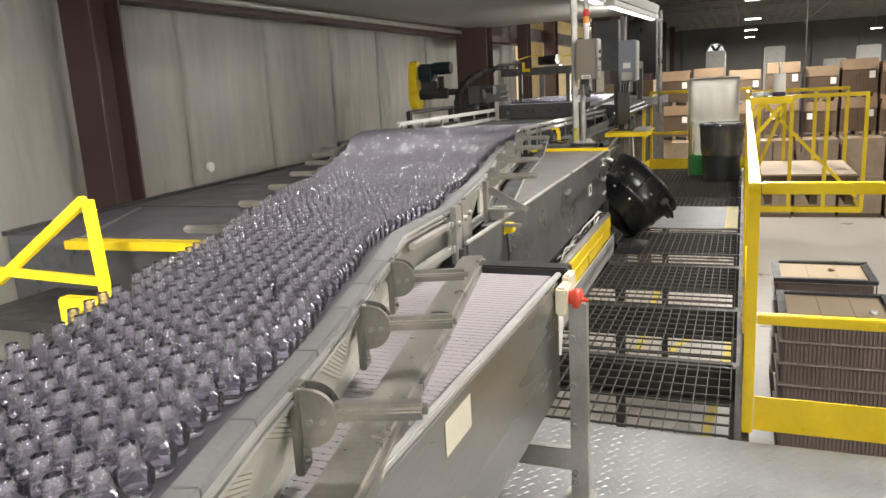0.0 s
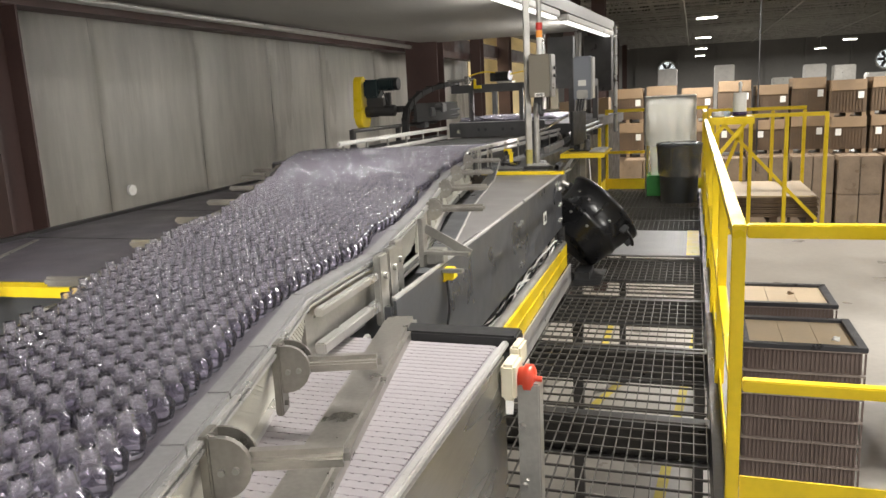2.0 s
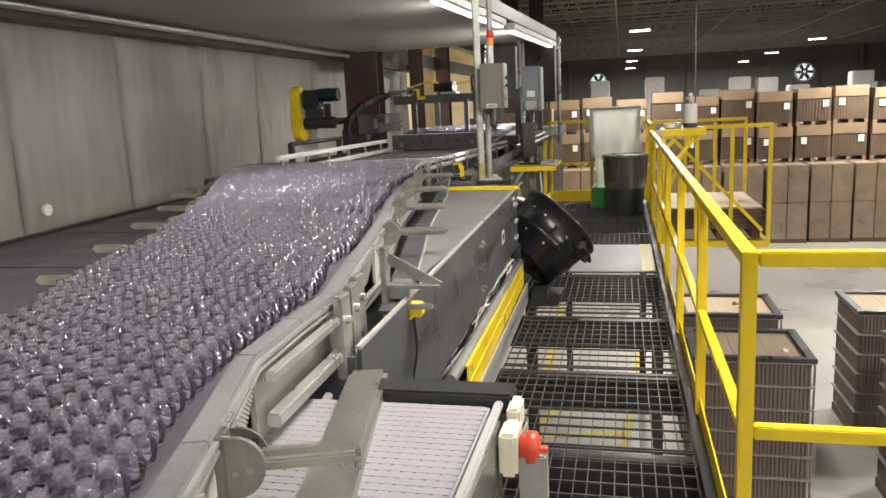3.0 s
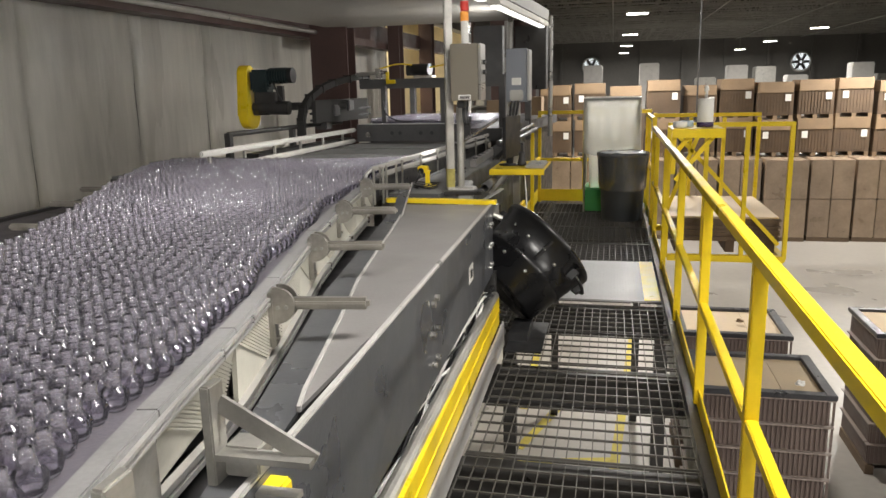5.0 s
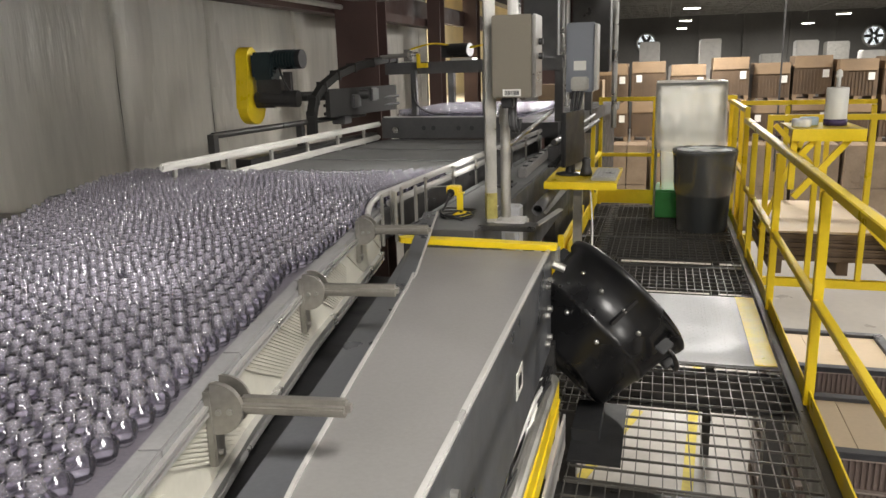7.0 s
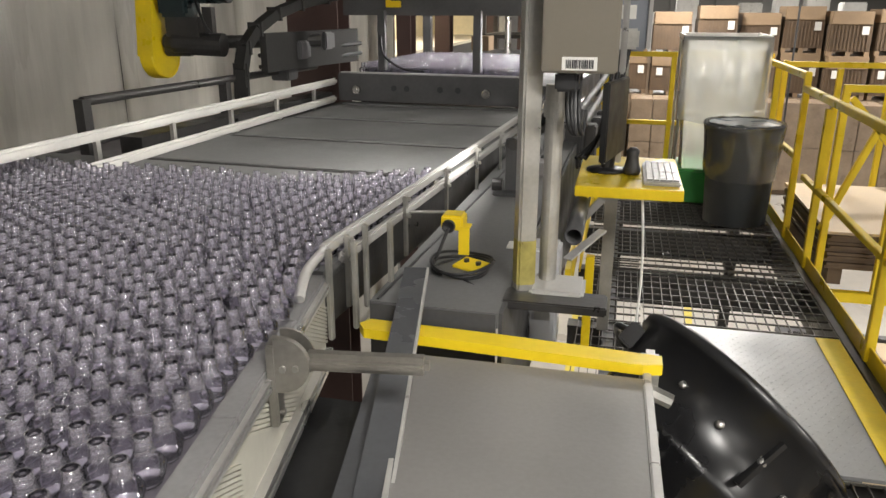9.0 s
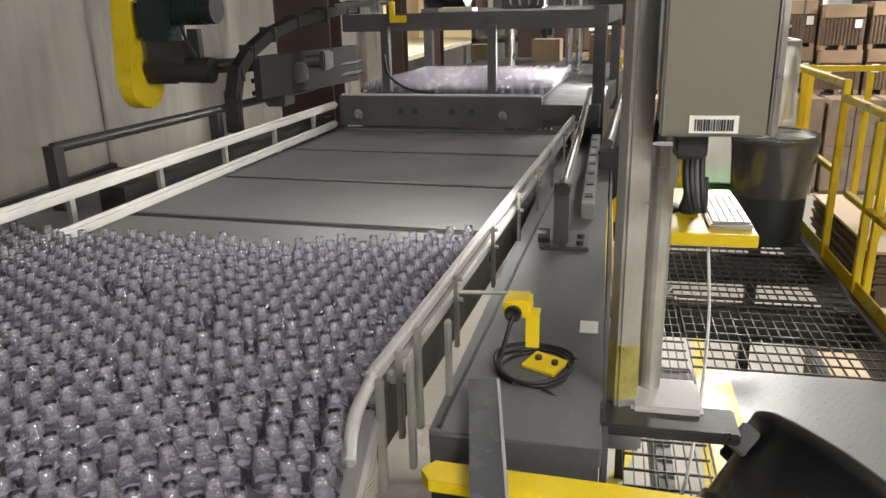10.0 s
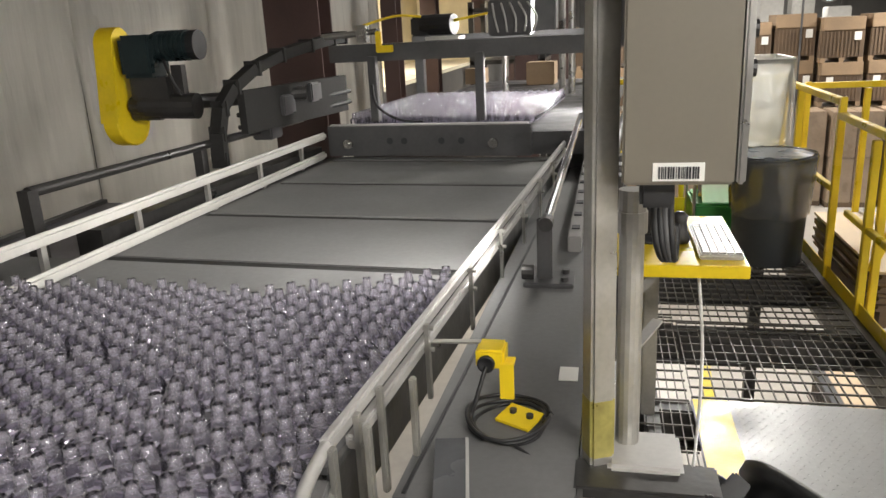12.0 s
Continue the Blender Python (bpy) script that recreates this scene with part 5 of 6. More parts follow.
# ---- sweep machine at the head of the line ----
def machine():
    m = thing("sweep_machine", "dark grey sweep frame across the head of the line", "machine")
    b = B()
    box(b, -1.52, -0.27, 9.49, 9.52, 1.0, 1.18, 0.004)
    part("cross_plate", b, MIDSTEEL, m, "dark grey cross plate with bolts")
    b = B()
    box(b, -1.50, -0.29, 9.492, 9.53, 1.181, 1.189)
    part("wear_strip", b, LIP, m, "pale worn top edge")
    for x in (-1.385, -0.49):
        b = B()
        rod(b, (x, 9.49, 1.075), (x, 9.465, 1.075), 0.028, 14)
        rod(b, (x, 9.466, 1.075), (x, 9.45, 1.075), 0.015, 8)
        part("bolt", b, STAINLESS, m)
    for x in (-1.12, -1.03, -0.80, -0.68):
        b = B()
        rod(b, (x, 9.489, 1.09), (x, 9.4885, 1.09), 0.02, 12)
        part("hole", b, INK, m)
    for x in (-1.22, -0.57):
        b = B()
        box(b, x - 0.025, x + 0.025, 9.53, 9.58, 1.2, 1.58, 0.004)
        part("post", b, MIDSTEEL, m)
    for x, y in ((0.03, 9.7), (-1.45, 11.2), (0.03, 11.2)):
        b = B()
        box(b, x - 0.035, x + 0.035, y - 0.035, y + 0.035, 0.9, 1.64, 0.004)
        part("post", b, MIDSTEEL, m)
    for a, c in (((-1.5, 9.6, 1.60), (0.06, 9.68, 1.60)), ((-1.5, 11.2, 1.62), (0.06, 11.2, 1.62)), ((0.03, 9.7, 1.62), (0.03, 11.2, 1.62))):
        b = B()
        bar(b, a, c, 0.08, 0.10, 0.004)
        part("beam", b, MIDSTEEL, m)
    b = B()
    cable(b, [(-1.22, 9.52, 1.42), (-1.18, 9.48, 1.30), (-1.05, 9.47, 1.22), (-0.9, 9.48, 1.205)], 0.008)
    part("cable", b, BLACK, m)
    b = B()
    rod(b, (-1.55, 9.6, 1.70), (-1.2, 9.62, 1.72), 0.018, 10)
    box(b, -1.32, -1.26, 9.58, 9.64, 1.66, 1.76)
    part("cylinder", b, STAINLESS, m)
    s = thing("photo_sensor", "yellow sensor bracket on the machine beam", "sensor", "yellow sensors")
    b = B()
    box(b, -1.18, -1.15, 9.52, 9.55, 1.62, 1.72, 0.004)
    box(b, -1.18, -1.08, 9.52, 9.55, 1.60, 1.64, 0.004)
    part("bracket", b, YELLOW, s)
    g = thing("top_motor", "small black motor with cables on the machine beam", "motor")
    b = B()
    rod(b, (-0.95, 9.75, 1.74), (-0.75, 9.70, 1.74), 0.06, 16)
    box(b, -1.02, -0.90, 9.70, 9.80, 1.68, 1.79, 0.01)
    part("body", b, BLACK, g)
    b = B()
    box(b, -0.9, -0.70, 9.6, 9.75, 1.655, 1.675)
    part("plate", b, GALV, g)
    b = B()
    cable(b, [(-0.75, 9.7, 1.76), (-0.5, 9.75, 1.80), (-0.3, 9.8, 1.84)], 0.008)
    part("cable", b, YELLOW, g)
    b = B()
    cable(b, [(-1.3, 9.6, 1.75), (-1.1, 9.65, 1.80), (-0.95, 9.7, 1.79)], 0.008)
    part("cable", b, YELLOW, g)
    bx = thing("valve_block", "pale valve block with tubing on the machine", "valve block")
    b = B()
    box(b, -0.55, -0.30, 9.7, 9.85, 1.66, 1.86, 0.01)
    part("body", b, MIDSTEEL, bx)
    for k in range(5):
        b = B()
        cable(b, [(-0.52 + k * 0.05, 9.7, 1.84), (-0.5 + k * 0.06, 9.66, 1.76), (-0.48 + k * 0.05, 9.66, 1.68)], 0.006, 6, 4)
        part("tube", b, LIP, bx)
    for nm, x0, x1, y, z0, z1, mt in (("press_head", -0.25, 0.15, 11.8, 1.5, 2.3, DARKSTEEL), ("press_head", -0.9, -0.5, 12.2, 1.66, 2.35, MIDSTEEL)):
        h = thing(nm, "dark upright machine head with guide columns", "machine")
        b = B()
        box(b, x0, x1, y, y + 0.2, z0, z1, 0.01)
        part("body", b, mt, h)
        for x in (x0 - 0.06, x1 + 0.06):
            b = B()
            rod(b, (x, y, 0.9), (x, y, 2.4), 0.03, 10)
            part("guide_column", b, STAINLESS, h)
    for x, y, w, hgt in ((-0.75, 12.9, 0.28, 0.22), (-0.2, 12.9, 0.24, 0.26), (-1.5, 13.2, 0.2, 0.16)):
        c = thing("carton", "small brown carton on the machine table", "carton", "cartons")
        b = B()
        box(b, x - w / 2, x + w / 2, y, y + 0.25, 1.13, 1.13 + hgt, 0.004)
        part("box_body", b, CARD, c)
    t = thing("machine_table", "dark machine table past the sweep frame", "machine table")
    b = B()
    box(b, -1.5, 0.05, 9.55, 13.6, 1.0, 1.13)
    part("top", b, MIDSTEEL, t)
    for x in (-1.4, -0.05):
        b = B()
        box(b, x - 0.05, x + 0.05, 9.7, 13.5, -0.2, 1.0)
        part("side_frame", b, DARKSTEEL, t)
    q = thing("side_gear", "grey gear housing and rollers on the machine side", "machine")
    b = B()
    box(b, 0.10, 0.20, 8.9, 9.9, 0.75, 1.0, 0.01)
    part("housing", b, MIDSTEEL, q)
    for p0, p1 in (((0.15, 8.9, 1.03), (0.12, 11.0, 1.09)), ((0.2, 8.9, 1.0), (0.16, 11.0, 1.04))):
        b = B()
        rod(b, p0, p1, 0.022, 12)
        part("roller", b, MIDSTEEL, q)
    for y in (9.0, 9.3, 9.6):
        b = B()
        box(b, 0.2, 0.26, y, y + 0.12, 0.8, 0.98, 0.008)
        part("block", b, MIDSTEEL, q)


at_place(SKEW @ shifted(-0.19, 0.0, 0.02), machine)


# ---- operator corner: blue-grey cabinet, shelf with keyboard, bins ----
def operator_corner():
    c = thing("control_cabinet", "blue-grey steel cabinet with a disconnect switch on a post", "control cabinet")
    b = B()
    box(b, 0.25, 0.43, 8.45, 8.62, 1.40, 1.84, 0.008)
    part("body", b, BOXBLUE, c)
    b = B()
    box(b, 0.432, 0.45, 8.44, 8.64, 1.41, 1.83, 0.004)
    part("side_cover", b, LIP, c)
    b = B()
    box(b, 0.30, 0.38, 8.4475, 8.449, 1.54, 1.60)
    part("label", b, PAPER, c, "white printed label")
    b = B()
    box(b, 0.285, 0.40, 8.42, 8.449, 1.41, 1.50, 0.01)
    part("small_box", b, GALV, c, "small grey junction box")
    b = B()
    box(b, 0.30, 0.36, 8.5, 8.56, 0.0, 1.40, 0.004)
    part("post", b, GALV, c)
    for k in range(3):
        b = B()
        cable(b, [(0.30 + k * 0.03, 8.44, 1.41), (0.28 + k * 0.02, 8.42, 1.2), (0.25, 8.4, 1.02), (0.2 - k * 0.02, 8.3, 0.93)], 0.01, 6, 5)
        part("cable", b, BLACK, c)
    s = thing("operator_shelf", "yellow painted steel shelf on brackets", "shelf")
    b = B()
    box(b, 0.18, 0.62, 7.97, 8.66, 0.862, 0.88, 0.003)
    box(b, 0.18, 0.62, 7.96, 7.975, 0.835, 0.88, 0.003)
    part("shelf_top", b, YELLOW, s)
    for y in (8.0, 8.6):
        b = B()
        bar(b, (0.18, y, 0.68), (0.32, y, 0.85), 0.03, 0.03)
        part("bracket", b, GALV, s)
    k = thing("keyboard", "light grey computer keyboard on the shelf", "keyboard")
    b = B()
    box(b, 0.46, 0.61, 8.02, 8.45, 0.882, 0.90, 0.005)
    part("case", b, GALV, k)
    b = B()
    for r in range(5):
        for q in range(14):
            box(b, 0.472 + r * 0.027, 0.494 + r * 0.027, 8.035 + q * 0.029, 8.06 + q * 0.029, 0.901, 0.908)
    part("keys", b, LIP, k)
    n = thing("scanner", "dark grey handheld scanner standing on the shelf", "scanner")
    b = B()
    lathe(b, [(0.035, 0.882), (0.04, 0.90), (0.03, 0.93), (0.025, 0.96), (0.03, 0.985), (0.015, 1.0), (0.0, 1.0)], 16, Matrix.Translation((0.41, 8.25, 0)))
    part("body", b, DARKSTEEL, n)
    p = thing("monitor", "dark flat monitor seen edge-on above the shelf", "monitor")
    b = B()
    bar(b, (0.28, 8.1, 1.12), (0.36, 8.46, 1.12), 0.03, 0.34, 0.005)
    part("panel", b, BLACK, p)
    b = B()
    rod(b, (0.30, 8.3, 0.88), (0.31, 8.3, 1.0), 0.03, 10)
    lathe(b, [(0.09, 0.881), (0.09, 0.89), (0.02, 0.90)], 16, Matrix.Translation((0.30, 8.3, 0)))
    part("stand", b, BLACK, p)
    kp = thing("kick_panel", "yellow steel kick panel under the operator shelf", "panel")
    b = B()
    box(b, 0.10, 0.13, 8.9, 11.0, 0.0, 0.18)
    part("panel", b, YELLOW, kp)

    at_place(Matrix.Identity(4), bins)


def bins():
    t = thing("waste_bin", "dark grey round waste bin with a clear liner", "bin")
    b = B()
    lathe(b, [(0.22, 0.004), (0.235, 0.01), (0.265, 0.72), (0.285, 0.74), (0.285, 0.77), (0.27, 0.775), (0.262, 0.76), (0.232, 0.03)], 32, Matrix.Translation((1.23, 10.86, 0)))
    part("can", b, mat("dark_grey_bin_plastic", (0.06, 0.065, 0.07), 0.45, 0, 0.2, 4, 40), t)
    b = B()
    rng = random.Random(4)
    prof = [(0.262, 0.36), (0.268, 0.40), (0.272, 0.46), (0.275, 0.52), (0.279, 0.58), (0.284, 0.65), (0.291, 0.72), (0.298, 0.775), (0.290, 0.795), (0.268, 0.79), (0.25, 0.775)]
    lathe(b, prof, 72, Matrix.Translation((1.23, 10.86, 0)), cap=False)
    for v in b.verts:
        a = math.atan2(v.co.y - 10.86, v.co.x - 1.23)
        w = 0.007 * noise.noise(Vector((a * 5, v.co.z * 9, 1))) + 0.008 * noise.noise(Vector((a * 11, v.co.z * 14 + a * 4, 5)))
        v.co.x += w * math.cos(a)
        v.co.y += w * math.sin(a)
        v.co.z += 0.02 * noise.noise(Vector((a * 3, 2, 1)))
    part("liner", b, LINERFILM, t, "clear wrinkled liner")
    b = B()
    rod(b, (1.23, 10.86, 0.70), (1.23, 10.86, 0.785), 0.262, 32)
    part("lid", b, mat("blue_grey_lid", (0.27, 0.32, 0.39), 0.3), t, "blue-grey lid under the liner")
    h = thing("tall_liner_bin", "tall white square bin draped with clear film", "bin")
    b = B()
    x0, x1, y0, y1 = 0.77, 1.42, 11.35, 11.95
    rings = []
    for k in range(15):
        v = k / 14
        z = 1.38 - 1.13 * v
        inset = 0.008 + 0.055 * v ** 0.7
        ring = []
        for side in range(4):
            for i in range(14):
                u = i / 14
                px, py = ((x0 + (x1 - x0) * u, y0), (x1, y0 + (y1 - y0) * u), (x1 - (x1 - x0) * u, y1), (x0, y1 - (y1 - y0) * u))[side]
                cx, cy = (x0 + x1) / 2, (y0 + y1) / 2
                fold = inset + 0.03 * noise.noise(Vector((px * 9, py * 9, z * 1.4))) + 0.012 * noise.noise(Vector((px * 24, py * 24, z * 3)))
                f = 1 - fold / 0.3
                ring.append(b.verts.new((cx + (px - cx) * f, cy + (py - cy) * f, z)))
        rings.append(ring)
    for a, c in zip(rings, rings[1:]):
        for i in range(56):
            f = b.faces.new((a[i], a[(i + 1) % 56], c[(i + 1) % 56], c[i]))
            f.smooth = True
    part("liner_bag", b, BINCLEAR, h, "milky clear gathered film bag")
    b = B()
    for a in ((x0 - 0.015, x0 + 0.015, y0 - 0.015, y1 + 0.015), (x1 - 0.015, x1 + 0.015, y0 - 0.015, y1 + 0.015), (x0 + 0.015, x1 - 0.015, y0 - 0.015, y0 + 0.015), (x0 + 0.015, x1 - 0.015, y1 - 0.015, y1 + 0.015)):
        box(b, *a, 1.37, 1.41)
    part("rim", b, WHITE, h)
    b = B()
    box(b, x0, x1, y0, y1, 0.01, 0.3, 0.02)
    part("base_box", b, GREENBOX, h, "green plastic base")
    for x, y in ((x0, y0), (x1, y0), (x0, y1), (x1, y1)):
        b = B()
        rod(b, (x, y, 0.0), (x, y, 1.38), 0.012, 8)
        part("frame_tube", b, GALV, h)
    b = B()
    n = 24
    rows = []
    for k in range(7):
        z = 1.40 - k * 0.11
        row = []
        for i in range(n + 1):
            u = i / n
            x = x0 - 0.02 + (x1 - x0 + 0.04) * u
            row.append(b.verts.new((x + 0.02 * k / 6 * math.sin(u * 9), y0 - 0.025 + 0.02 * noise.noise(Vector((u * 7, k * 0.5, 2))) - 0.008 * k, z - 0.05 * k / 6 * math.sin(u * math.pi))))
        rows.append(row)
    for a, c in zip(rows, rows[1:]):
        for i in range(n):
            f = b.faces.new((a[i], a[i + 1], c[i + 1], c[i]))
            f.smooth = True
    bmesh.ops.solidify(b, geom=b.faces[:], thickness=0.003)
    part("draped_film", b, FILM, h, "draped clear film")


at_place(shifted(-0.04, -0.12, 0.035), operator_corner)


# ---- wall-side belt table and yellow end guard ----
def wall_table():
    t = thing("wall_belt_table", "long dark grey belt table along the wall", "conveyor")
    b = B()
    prism(b, [(-1.2, 3.12), (-2.82, 3.08), (-3.0, 5.5), (-3.14, 7.95), (-3.2, 9.6), (-2.1, 9.6), (-1.95, 5.7), (-1.3, 4.6)], 0.66, 0.72)
    part("top", b, BELT, t, "dark grey belt top")
    b = B()
    bar(b, (-1.2, 3.13, 0.44), (-2.82, 3.09, 0.44), 0.03, 0.46)
    part("end_sheet", b, TRAYSIDE, t)
    for y in (4.2, 5.4, 6.6):
        b = B()
        box(b, -3.0, -1.3, y, y + 0.012, 0.7205, 0.7225)
        part("belt_seam", b, BLACK, t)
    b = B()
    bar(b, (-2.84, 3.08, 0.73), (-3.02, 5.5, 0.73), 0.05, 0.03)
    bar(b, (-3.02, 5.5, 0.73), (-3.22, 9.6, 0.73), 0.05, 0.03)
    part("side_rail", b, DARKSTEEL, t)
    b = B()
    bar(b, (-1.2, 3.06, 0.70), (-2.2, 3.0, 0.70), 0.09, 0.05)
    part("yellow_nose", b, YELLOW, t, "yellow nose bar")
    b = B()
    bar(b, (-2.2, 3.1, 0.722), (-2.7, 4.1, 0.726), 0.03, 0.006)
    part("edge_strip", b, GALV, t)
    for x, y in ((-1.3, 3.3), (-2.6, 3.5), (-1.7, 8.0), (-3.1, 8.0)):
        b = B()
        box(b, x - 0.04, x + 0.04, y - 0.04, y + 0.04, GROUND, 0.66)
        part("leg", b, DARKSTEEL, t)
    g = thing("end_guard", "yellow welded triangular steel end guard", "guard")
    g.location = (-0.11, -0.1, -0.02)
    for a, c, w in (((-1.2, 2.46, 1.09), (-1.17, 2.46, 0.56), 0.045), ((-1.22, 2.46, 1.09), (-1.9, 2.46, 0.66), 0.045), ((-2.1, 2.46, 0.73), (-1.19, 2.46, 0.70), 0.04), ((-1.45, 2.46, 0.585), (-1.16, 2.46, 0.585), 0.06)):
        b = B()
        bar(b, a, c, w, w, 0.004, (0, 1, 0))
        part("tube", b, YELLOW, g)
    b = B()
    box(b, -1.47, -1.35, 2.44, 2.5, 0.42, 0.6)
    part("foot", b, YELLOW, g)
    b = B()
    box(b, -2.2, -1.2, 2.47, 3.05, 0.40, 0.46)
    part("shelf_plate", b, DARKSTEEL, g)
    s = thing("switch_box", "grey junction box with a red switch under the table", "switch box")
    b = B()
    box(b, -1.55, -1.2, 3.0, 3.1, 0.5, 0.62, 0.01)
    part("body", b, GALV, s)
    b = B()
    rod(b, (-1.36, 3.0, 0.52), (-1.36, 2.95, 0.52), 0.035, 12)
    part("red_switch", b, RED, s)


wall_table()


# ---- lower floor: tier-sheet pallets, cartons far off ----
def tier_pallet(x0, y0, w, d, top, label, tiers):
    p = thing("tier_pallet", label, "pallet stack", "tier pallets")
    h = (top - 0.07 - GROUND - 0.12) / tiers
    b = B()
    for k in range(3):
        box(b, x0 + k * (w - 0.1) / 2, x0 + 0.1 + k * (w - 0.1) / 2, y0, y0 + d, GROUND, GROUND + 0.12)
    part("pallet_runner", b, CARDDARK, p)
    z = GROUND + 0.12
    for k in range(tiers):
        b = B()
        box(b, x0 + 0.03, x0 + w - 0.03, y0 + 0.03, y0 + d - 0.03, z + 0.012, z + h - 0.004)
        part("packed_tier", b, TIER, p)
        b = B()
        box(b, x0 - 0.02, x0 + w + 0.02, y0 - 0.02, y0 + d + 0.02, z + h - 0.004, z + h + 0.012)
        part("tier_sheet", b, TIERLIP, p)
        b = B()
        for q in range(int(w / 0.045)):
            xx = x0 + 0.05 + q * 0.045
            box(b, xx, xx + 0.02, y0 + 0.014, y0 + 0.032, z + 0.02, z + h - 0.02)
        for q in range(int(d / 0.045)):
            yy = y0 + 0.05 + q * 0.045
            box(b, x0 + 0.014, x0 + 0.032, yy, yy + 0.02, z + 0.02, z + h - 0.02)
        tagged(part("neck_band", b, TIER, p), kind="stuff")
        z += h
    for a in ((x0 - 0.03, x0 + 0.07, y0 - 0.03, y0 + d + 0.03), (x0 + w - 0.07, x0 + w + 0.03, y0 - 0.03, y0 + d + 0.03), (x0 + 0.07, x0 + w - 0.07, y0 - 0.03, y0 + 0.07), (x0 + 0.07, x0 + w - 0.07, y0 + d - 0.07, y0 + d + 0.03)):
        b = B()
        box(b, *a, z + 0.012, z + 0.065, 0.005)
        part("top_frame", b, TOPFRAME, p, "dark plastic top frame")
    n = 3
    for k in range(n):
        b = B()
        box(b, x0 + 0.07 + (w - 0.14) * k / n + 0.003, x0 + 0.07 + (w - 0.14) * (k + 1) / n - 0.003, y0 + 0.07, y0 + d - 0.07, z + 0.014, z + 0.03)
        part("board", b, CARDLIGHT, p, "brown board sheet")
    return p


TOPZ = -1.42
tier_pallet(2.0, 9.3, 1.26, 1.1, TOPZ, "tall pallet of packed tiers with dark frame and scrap", 6)
tier_pallet(2.0, 11.15, 1.26, 1.1, TOPZ - 0.02, "tall pallet of packed tiers with dark top frame", 6)
tier_pallet(2.0, 5.6, 1.26, 1.1, TOPZ - 0.5, "pallet of packed tiers below the railing", 4)
tier_pallet(4.2, 9.0, 1.2, 1.1, TOPZ + 0.1, "pallet of packed tiers standing further out on the floor", 6)
tier_pallet(4.3, 11.4, 1.2, 1.1, TOPZ - 0.02, "pallet of packed tiers standing further out on the floor", 6)
for x, y, zz, mt, lab in ((3.0, 9.5, TOPZ + 0.02, PAPER, "crumpled white paper scrap on the pallet"), (2.75, 11.6, TOPZ, CARD, "crumpled brown paper scrap on the pallet")):
    b = B()
    bmesh.ops.create_icosphere(b, subdivisions=3, radius=0.055)
    for v in b.verts:
        v.co *= 0.75 + 0.6 * noise.noise(v.co * 22 + Vector((x, y, 0)))
        v.co.z *= 0.6
    b.transform(Matrix.Translation((x, y, zz + 0.0)))
    tagged(obj("paper_scrap", b, mt), lab, "paper scrap", "paper scraps")


def carton_stack(x, y, z, w, d, h, upper):
    c = thing("carton_stack", "pallet of brown knocked-down cartons with a top board" if upper else "pallet of film-wrapped brown cartons on the floor", "carton stack", "upper carton stacks" if upper else "wrapped carton stacks")
    rng = random.Random(int(x * 100 + y * 7 + z * 13))
    b = B()
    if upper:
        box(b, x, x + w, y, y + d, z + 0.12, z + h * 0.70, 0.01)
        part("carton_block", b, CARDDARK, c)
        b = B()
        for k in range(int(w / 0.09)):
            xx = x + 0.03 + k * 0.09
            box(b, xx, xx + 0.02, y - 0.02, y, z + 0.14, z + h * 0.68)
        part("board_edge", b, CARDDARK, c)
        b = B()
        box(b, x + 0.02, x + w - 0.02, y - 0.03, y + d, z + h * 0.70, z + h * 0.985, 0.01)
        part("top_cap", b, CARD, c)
        b = B()
        xx = x + w * rng.choice((0.15, 0.75))
        box(b, xx, xx + 0.17, y - 0.036, y - 0.021, z + h * 0.48, z + h * 0.66)
        part("label", b, PAPER, c)
        b = B()
        for k in range(3):
            box(b, x + k * (w - 0.12) / 2, x + 0.12 + k * (w - 0.12) / 2, y, y + d, z, z + 0.12)
        part("pallet", b, CARD, c)
    else:
        n = 2
        for i in range(n):
            for k in range(2):
                b = B()
                box(b, x + i * w / n + 0.01, x + (i + 1) * w / n - 0.01, y, y + d, z + 0.12 + k * (h - 0.12) / 2 + 0.004, z + 0.12 + (k + 1) * (h - 0.12) / 2 - 0.004, 0.015)
                part("carton", b, WRAPPED, c)
        b = B()
        box(b, x, x + w, y, y + d, z, z + 0.12)
        part("pallet", b, CARDDARK, c)
    return c


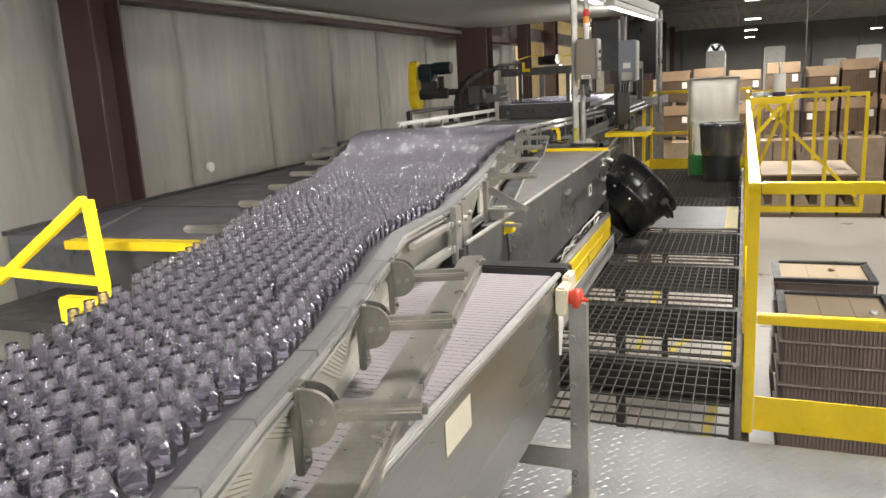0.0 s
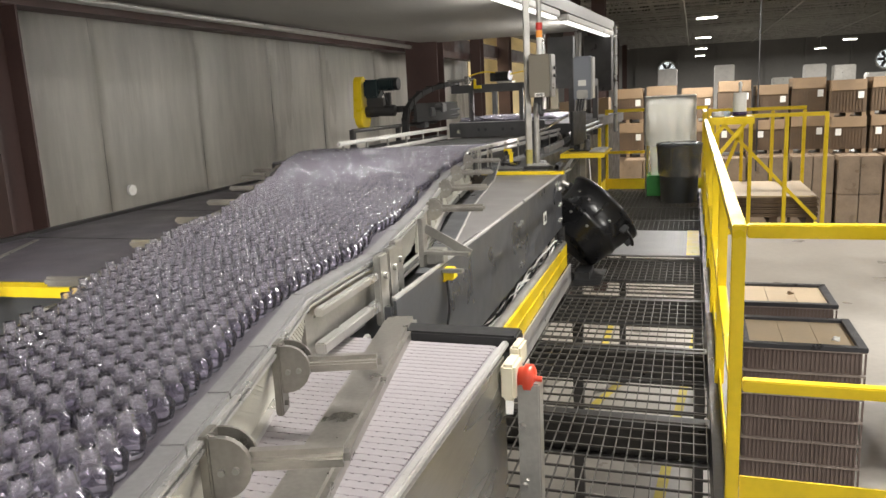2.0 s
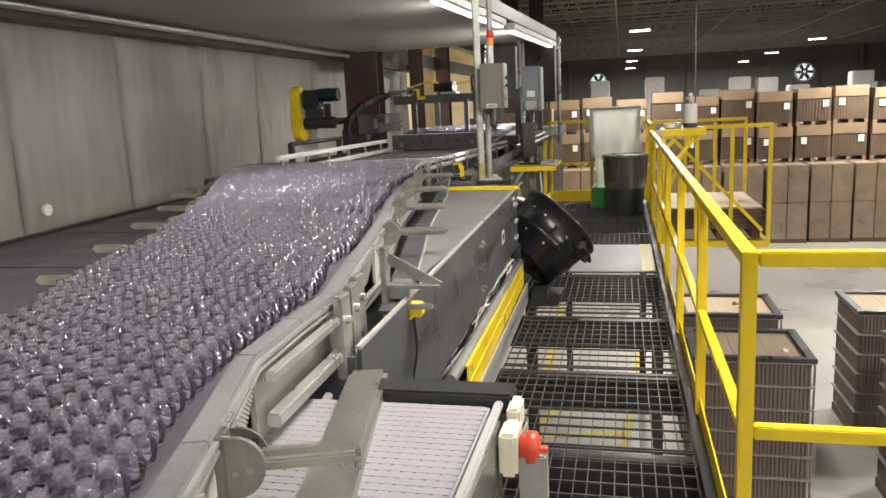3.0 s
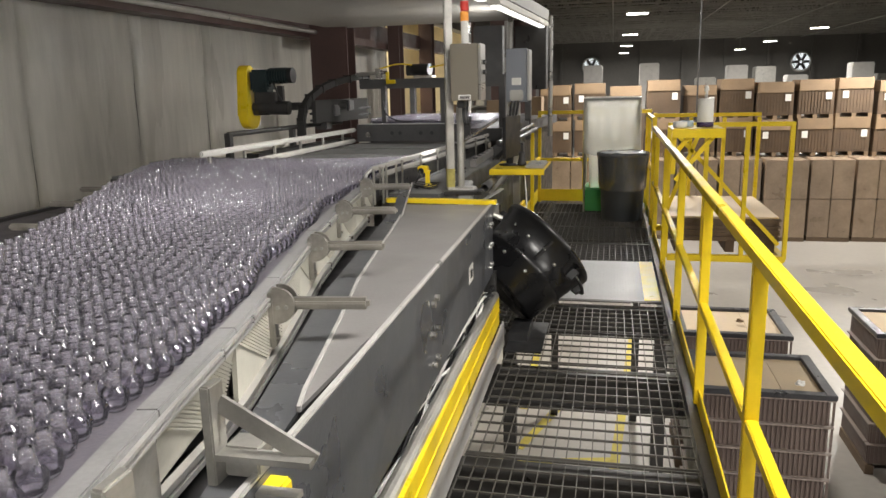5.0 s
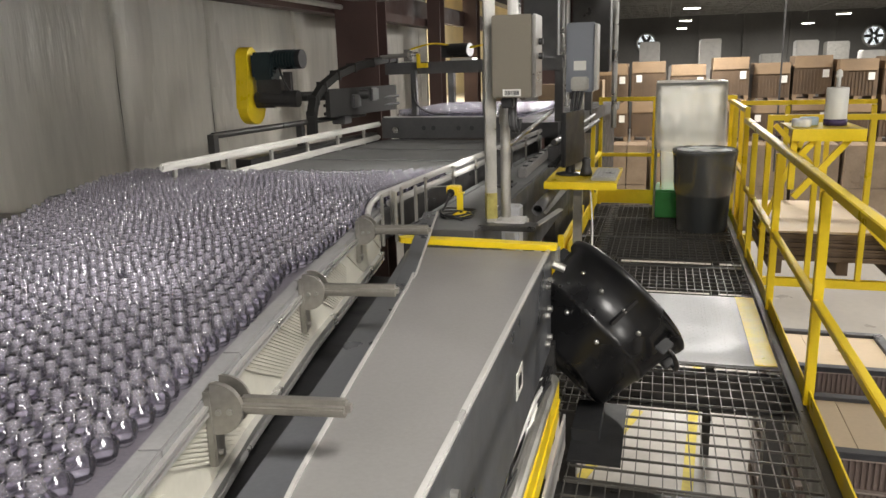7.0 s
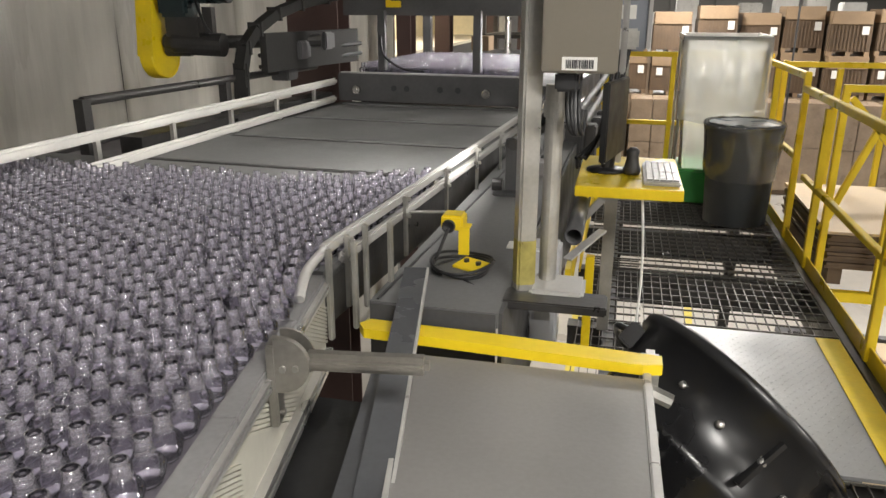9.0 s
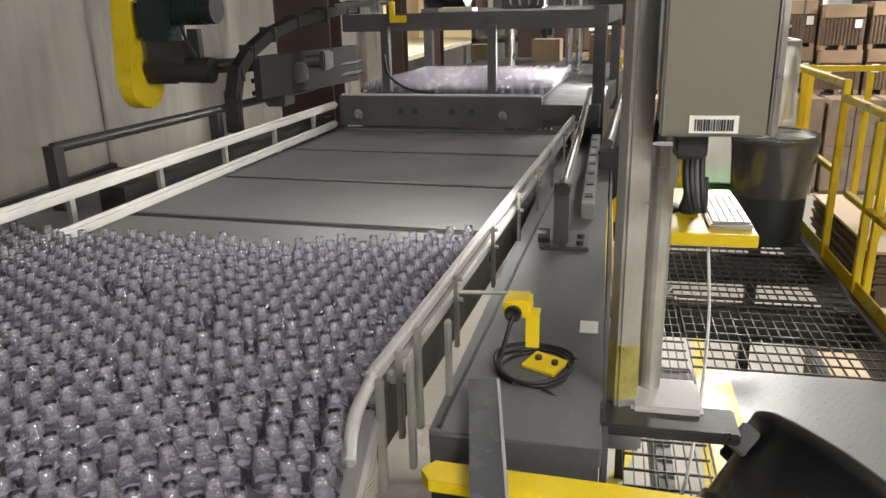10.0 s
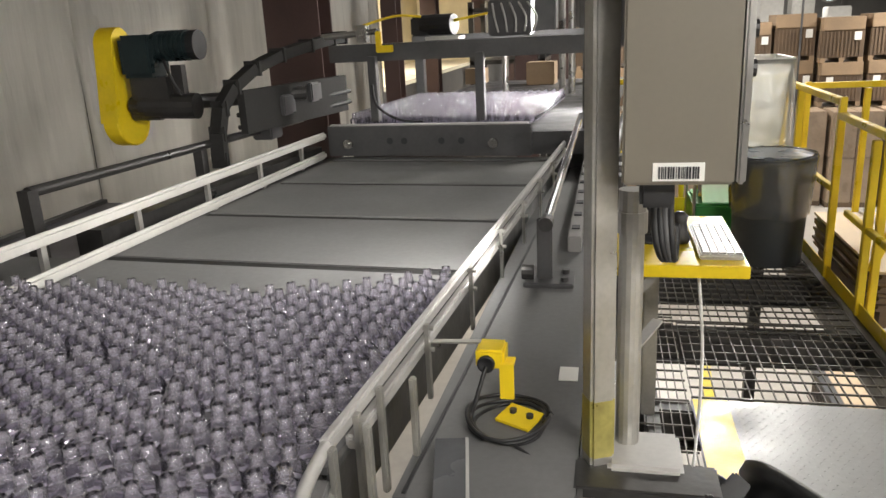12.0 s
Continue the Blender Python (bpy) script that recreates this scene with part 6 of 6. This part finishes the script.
for k in range(15):
    x = -0.8 + k * 1.3
    carton_stack(x, 26.3 + 0.12 * math.sin(k * 2.1), GROUND, 1.22, 1.1, 2.5, False)
for k in range(17):
    x = -1.3 + k * 1.15
    tier = 1.2 + 0.05 * math.sin(k * 2.7)
    carton_stack(x, 27.6 + 0.2 * math.sin(k * 1.7), GROUND + 2.5, 1.06, 1.1, tier, True)
    carton_stack(x + 0.03 * math.sin(k * 5), 27.6 + 0.2 * math.sin(k * 1.7), GROUND + 2.5 + tier * 0.985, 1.04, 1.1, tier, True)
    carton_stack(x, 27.7, GROUND, 1.06, 1.1, 2.5, False)


def far_goods():
    rng = random.Random(8)
    for k in range(16):
        x, y = -0.5 + k * 1.45, 44 + rng.uniform(-1, 1)
        h = rng.uniform(4.6, 5.9)
        if k % 5 == 3:
            continue
        g = thing("wrapped_pallet", "tall film-wrapped pallet of pale goods far off", "pallet", "wrapped pallets")
        b = B()
        box(b, x, x + 1.05, y, y + 1.0, GROUND, GROUND + h * 0.6, 0.02)
        part("lower_load", b, WRAPPED, g)
        b = B()
        box(b, x + 0.03, x + 1.02, y, y + 1.0, GROUND + h * 0.6, GROUND + h, 0.05)
        part("upper_load", b, rng.choice((WHITE, WHITE, GALV)), g, "pale film-wrapped upper load")
    s = thing("hanging_cable", "thin dark cable hanging from the roof", "cable")
    b = B()
    rod(b, (2.6, 16.5, -0.2), (2.6, 16.5, 4.6), 0.015, 6)
    part("cable", b, DARKSTEEL, s)
    p = thing("yellow_post", "tall yellow bollard post far off", "post")
    b = B()
    box(b, 9.6, 9.75, 24.0, 24.15, GROUND, 2.6)
    part("post", b, YELLOW, p)
    r = thing("dark_rack", "dark steel rack standing by the wall", "rack")
    for x in (-2.6, -1.2):
        for y in (20.5, 22.0):
            b = B()
            box(b, x - 0.05, x + 0.05, y - 0.05, y + 0.05, GROUND, 2.2)
            part("post", b, DARKSTEEL, r)
    for z in (-1.2, 0.0, 1.0, 2.0):
        b = B()
        box(b, -2.65, -1.15, 20.45, 22.05, z, z + 0.08)
        part("shelf", b, DARKSTEEL, r)


far_goods()


def motions():
    """The line stands still for the whole shot; only the camera travels."""


motions()
